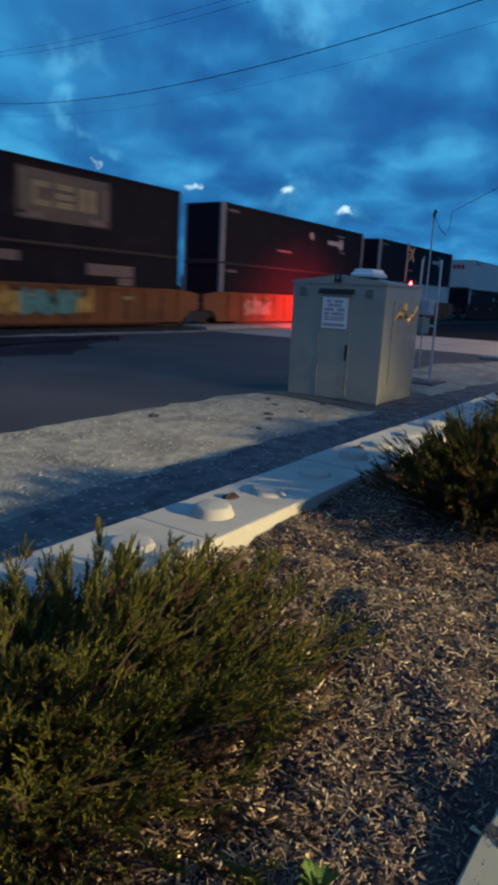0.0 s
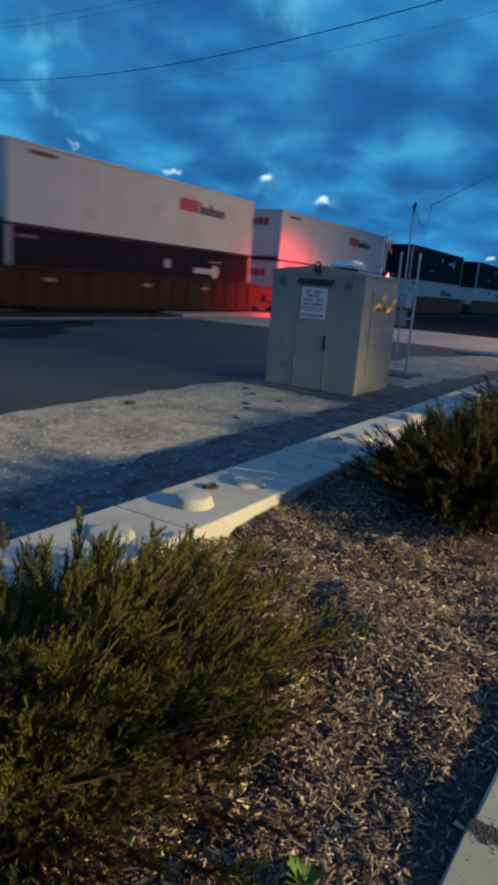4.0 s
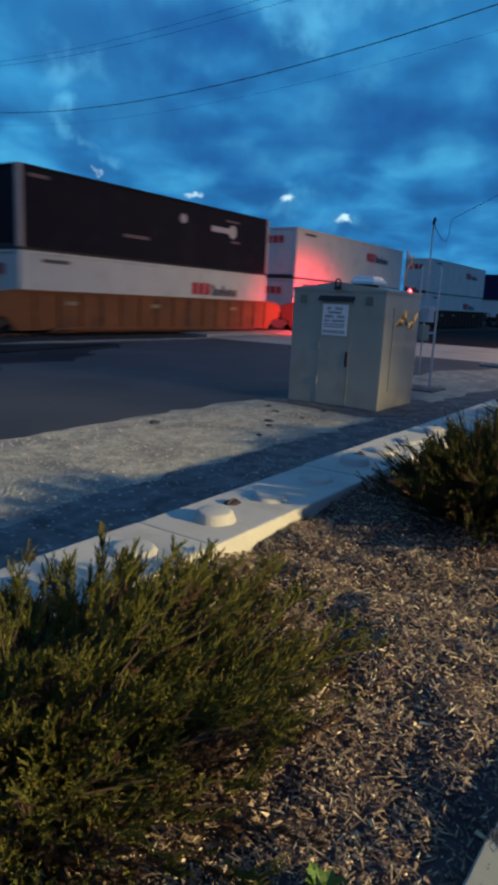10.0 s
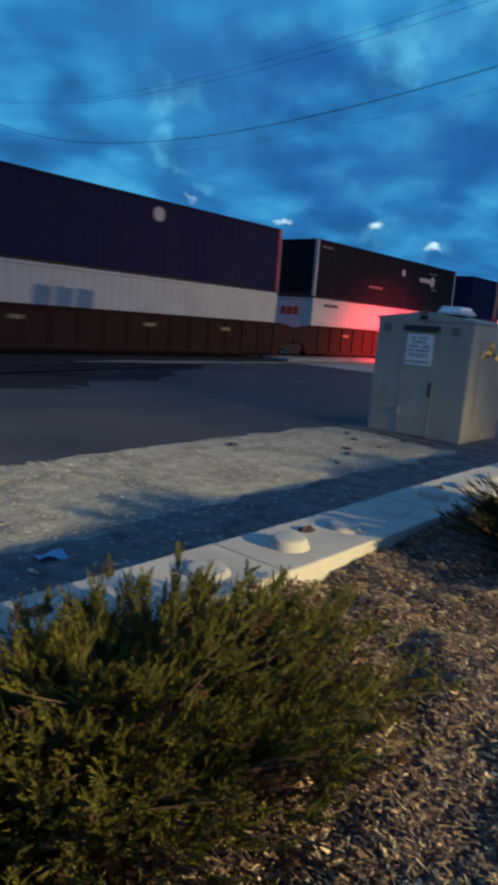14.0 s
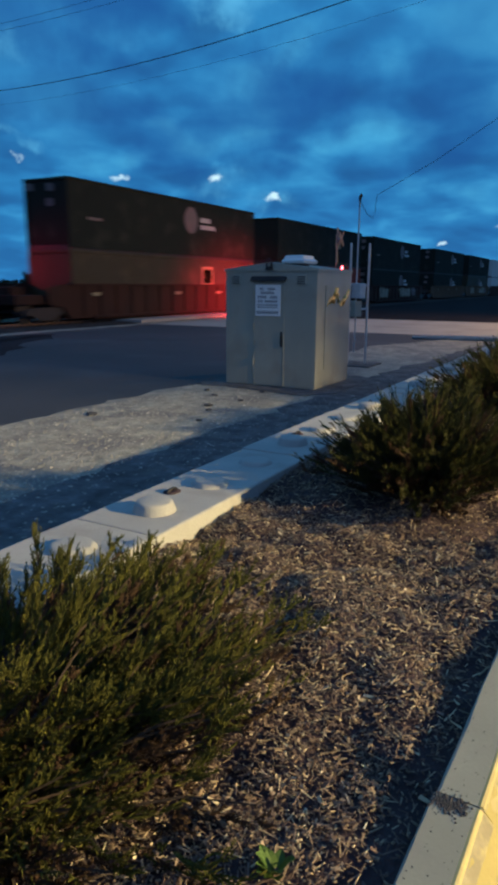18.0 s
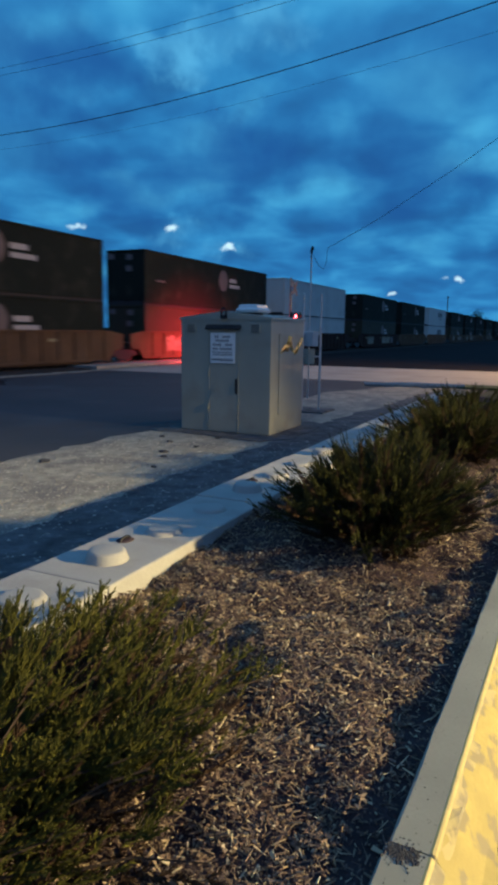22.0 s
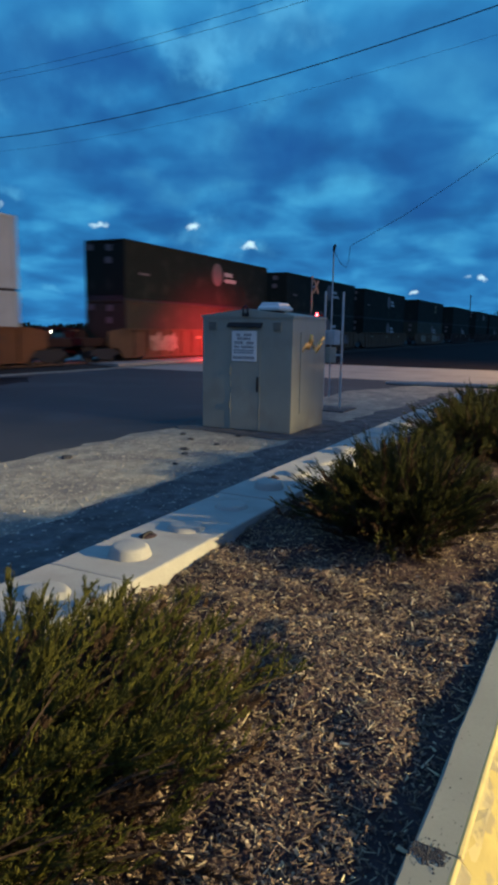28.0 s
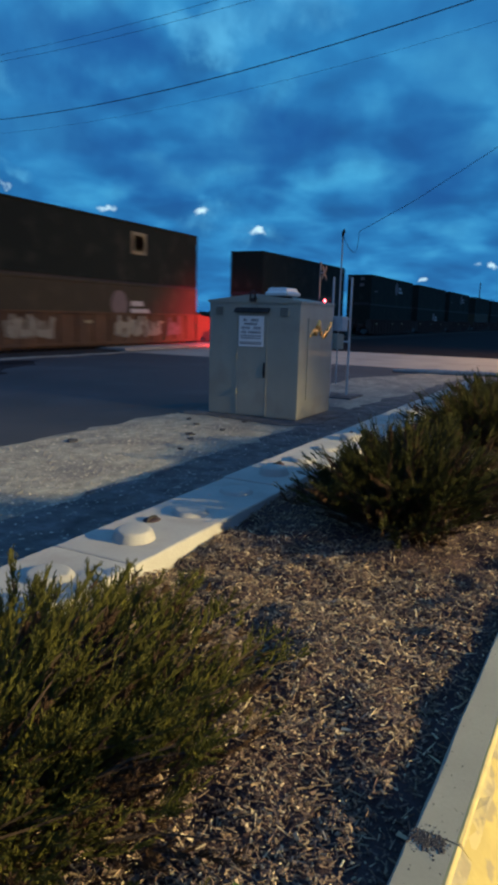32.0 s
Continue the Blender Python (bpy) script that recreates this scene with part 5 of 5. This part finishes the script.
    MOVING.append((c, x, SIDE_Y, z))
    return c


def well_car(M, x, paint, front_gap, rear_gap, graffiti, seed):
    look_of = {"car_orange": "orange", "car_brown": "rusty brown", "car_tan": "faded tan"}[paint]
    w = thing("well_car", f"{look_of} railway well car {'with sprayed graffiti ' if graffiti else ''}carrying stacked containers", "rail car", "well cars of the train", m=pose(x, SIDE_Y, 0))
    P = PAINT[paint]
    wear(part("side_sill", M["side_sill"], None, w, m=pose(0, -0.07, 0)), P)
    wear(part("side_sill", M["side_sill"], None, w, m=pose(16.2, BOX_W + 0.08, 0, 0, 0, 180)), P)
    wear(part("well_floor", M["well_floor"], None, w, m=pose(0, -0.07, 0)), P)
    wear(part("end_platform", M["end_platform"], None, w, m=pose(0, -0.1, 0)), P)
    wear(part("end_platform", M["end_platform"], None, w, m=pose(16.2, BOX_W + 0.1, 0, 0, 0, 180)), P)
    part("coupler", M["coupler"], None, w, m=pose(-2.0, BOX_W / 2, 0))
    part("coupler", M["coupler"], None, w, m=pose(18.2, BOX_W / 2, 0))
    if front_gap > 4.5:
        wear(part("end_deck", M["end_deck"], None, w), PAINT["car_brown"])
    if rear_gap > 4.5:
        wear(part("end_deck", M["end_deck"], None, w, m=pose(16.2, BOX_W, 0, 0, 0, 180)), PAINT["car_brown"])
    trucks = [17.72] + ([-1.55] if front_gap > 4.5 else [])
    for tx in trucks:
        frame_ob = part("truck", M["truck_frame"], None, w, m=pose(tx, 0.02, 0))
        part("truck_frame", M["truck_frame"], None, frame_ob, m=pose(0, BOX_W - 0.2, 0))
        for ax in (-0.85, 0.85):
            part("axle", M["axle"], None, frame_ob, m=pose(ax, 0.1, 0.62))
            part("wheel", M["wheel"], None, frame_ob, m=pose(ax, 0.34, 0.62))
            part("wheel", M["wheel"], None, frame_ob, m=pose(ax, 2.02, 0.62, 0, 0, 180))
    rnd = random.Random(seed)
    if graffiti:
        spots = {"teal": [("mark_teal", 4.2, 3.4)], "pale": [("mark_cream", 2.0, 2.8), ("mark_cream", 8.6, 3.8), ("mark_pink", 13.0, 1.4)], "mixed": [("mark_yellow", 6.0, 1.3), ("mark_teal", 7.3, 2.6), ("mark_yellow", 9.9, 0.9)]}[graffiti]
        for colour, gx, gw in spots:
            n = int(gw / 0.42)
            for k in range(n):
                for stroke in range(3):
                    tall = stroke != 1
                    w_, h_ = (rnd.uniform(0.14, 0.24), rnd.uniform(0.65, 1.0)) if tall else (rnd.uniform(0.30, 0.46), rnd.uniform(0.18, 0.32))
                    px, pz = gx + k * 0.42 + (0.13 * stroke if tall else 0.0) + rnd.uniform(-0.03, 0.03), 0.58 + (rnd.uniform(0, 0.15) if tall else rnd.uniform(0.1, 0.6))
                    o = part("graffiti_stroke", M["bar"], None, w, "sprayed graffiti stroke", m=pose(px, -0.142 - 0.0012 * stroke, pz, 0, rnd.uniform(-24, 24), 0) @ Matrix.Diagonal((w_, 1, h_, 1)))
                    wear(o, PAINT[colour])
    for k in range(3):
        o = part("stencil", M["bar"], None, w, m=pose(2.0 + 5.2 * k + rnd.uniform(-1, 1), -0.14, 1.25) @ Matrix.Diagonal((0.55, 1, 0.14, 1)))
        wear(o, PAINT["mark_gold"])
    MOVING.append((w, x, SIDE_Y, 0.0))


# front x at the start; upper, lower: paint, marks, posts; car paint, graffiti
TRAIN = [
    (-14.6, ("black", "word", ""), ("black", "word", ""), "car_orange", ""),
    (8.2, ("black", "big", ""), ("black", "word", ""), "car_orange", "mixed"),
    (27.6, ("black", "whitemark", "grey"), ("black", "whitemark", "grey"), "car_orange", "pale"),
    (46.7, ("black", "whitemark", "grey"), ("white", "blue", ""), "car_orange", ""),
    (69.6, ("white", "redblack", ""), ("black", "whitemark", "grey"), "car_brown", ""),
    (88.6, ("white", "redblack", ""), ("black", "whitemark", "grey"), "car_brown", ""),
    (107.9, ("white", "redblack", ""), ("white", "redblack", ""), "car_brown", ""),
    (130.9, ("black", "whitemark", "grey"), ("white", "redblack", ""), "car_orange", ""),
    (153.7, ("black", "whitemark", "grey"), ("white", "word", ""), "car_orange", ""),
    (177.4, ("white", "redblack", ""), ("white", "redblack", ""), "car_brown", "pale"),
    (196.6, ("black", "whitemark", "grey"), ("white", "redblack", ""), "car_orange", ""),
    (215.8, ("white", "redblack", ""), ("white", "redblack", ""), "car_brown", ""),
    (238.9, ("white", "redblack", ""), ("white", "redblack", ""), "car_brown", ""),
    (262.5, ("navy", "dots", "redpost"), ("white", "blue", ""), "car_brown", ""),
    (281.6, ("black", "whitemark", "grey"), ("white", "redblack", ""), "car_brown", ""),
    (300.7, ("navy", "word", ""), ("orange", "", ""), "car_brown", ""),
    (324.4, ("white", "", ""), ("white", "", ""), "car_brown", ""),
    (347.7, ("green", "circle", ""), ("olive", "square", ""), "car_brown", ""),
    (367.2, ("green", "square", ""), ("orange", "circle", ""), "car_brown", ""),
    (386.5, ("green", "circle", ""), ("green", "circle", ""), "car_brown", "pale"),
    (409.3, ("green", "circle", ""), ("green", "circle", ""), "car_tan", ""),
    (429.0, ("green", "circle", ""), ("olive", "circle", ""), "car_tan", "pale"),
    (448.8, ("white", "", ""), ("white", "", ""), "car_brown", ""),
    (471.5, ("green", "circle", ""), ("olive", "circle", ""), "car_brown", "pale"),
    (490.9, ("green", "circle", ""), ("green", "circle", ""), "car_tan", ""),
    (510.9, ("white", "slant", ""), ("white", "slant", ""), "car_orange", ""),
    (534.0, ("green", "circle", ""), ("olive", "circle", ""), "car_tan", "pale"),
    (553.6, ("green", "circle", ""), ("green", "circle", ""), "car_tan", "pale"),
    (572.8, ("green", "circle", ""), ("green", "circle", ""), "car_tan", ""),
    (596.2, ("green", "square", ""), ("olive", "circle", ""), "car_tan", "pale"),
    (620.7, ("green", "", ""), ("green", "circle", ""), "car_brown", ""),
    (644.8, ("green", "circle", ""), ("green", "", ""), "car_brown", ""),
    (664.0, ("green", "", ""), ("green", "circle", ""), "car_brown", ""),
    (683.2, ("green", "circle", ""), ("green", "", ""), "car_brown", ""),
    (706.0, ("green", "", ""), ("olive", "", ""), "car_brown", ""),
    (725.2, ("green", "", ""), ("green", "", ""), "car_brown", ""),
    (748.0, ("green", "", ""), ("green", "", ""), "car_brown", ""),
    (767.2, ("green", "", ""), ("olive", "", ""), "car_brown", ""),
]


def build_train():
    M = train_meshes()
    before = -40.0
    for k, (x, upper, lower, car, graffiti) in enumerate(TRAIN):
        after = TRAIN[k + 1][0] if k + 1 < len(TRAIN) else x + 60
        well_car(M, x, car, x - before, after - x - BOX_L, graffiti, 40 + k)
        container(M, x, LOWER_Z, *lower, "sitting in a well car")
        container(M, x, UPPER_Z, *upper, "stacked on another container")
        before = x + BOX_L


def motions():
    for ob, x, y, z in MOVING:
        walk(ob, [(0.0, pose(x, y, z)), (32.0, pose(x - TRAIN_SPEED * 32.0, y, z))])


build_ground()
build_scrap()
build_track()
build_wall()
build_kerb()
build_mulch()
juniper("spreading juniper bush with olive-green sprays over the mulch", (0.94, 1.39), (1.30, 0.68), 0.37, 600, 31, 25, needles=12, comb=0.35, clump=1.2)
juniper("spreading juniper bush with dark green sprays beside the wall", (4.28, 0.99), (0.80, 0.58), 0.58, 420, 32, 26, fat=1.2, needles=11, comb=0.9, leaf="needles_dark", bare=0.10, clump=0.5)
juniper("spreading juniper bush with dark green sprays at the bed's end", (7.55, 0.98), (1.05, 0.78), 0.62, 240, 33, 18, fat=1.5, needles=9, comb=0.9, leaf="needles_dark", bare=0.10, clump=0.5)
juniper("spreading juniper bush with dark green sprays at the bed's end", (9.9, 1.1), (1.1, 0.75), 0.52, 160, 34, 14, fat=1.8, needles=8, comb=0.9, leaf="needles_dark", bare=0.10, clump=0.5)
build_weed(1.125, 0.515, mulch_height(1.125, 0.515) - 0.005, 8)
build_weed(4.56, 0.58, mulch_height(4.56, 0.58), 9)
build_cabinet()
build_meter_rack()
build_surroundings()
build_train()
motions()
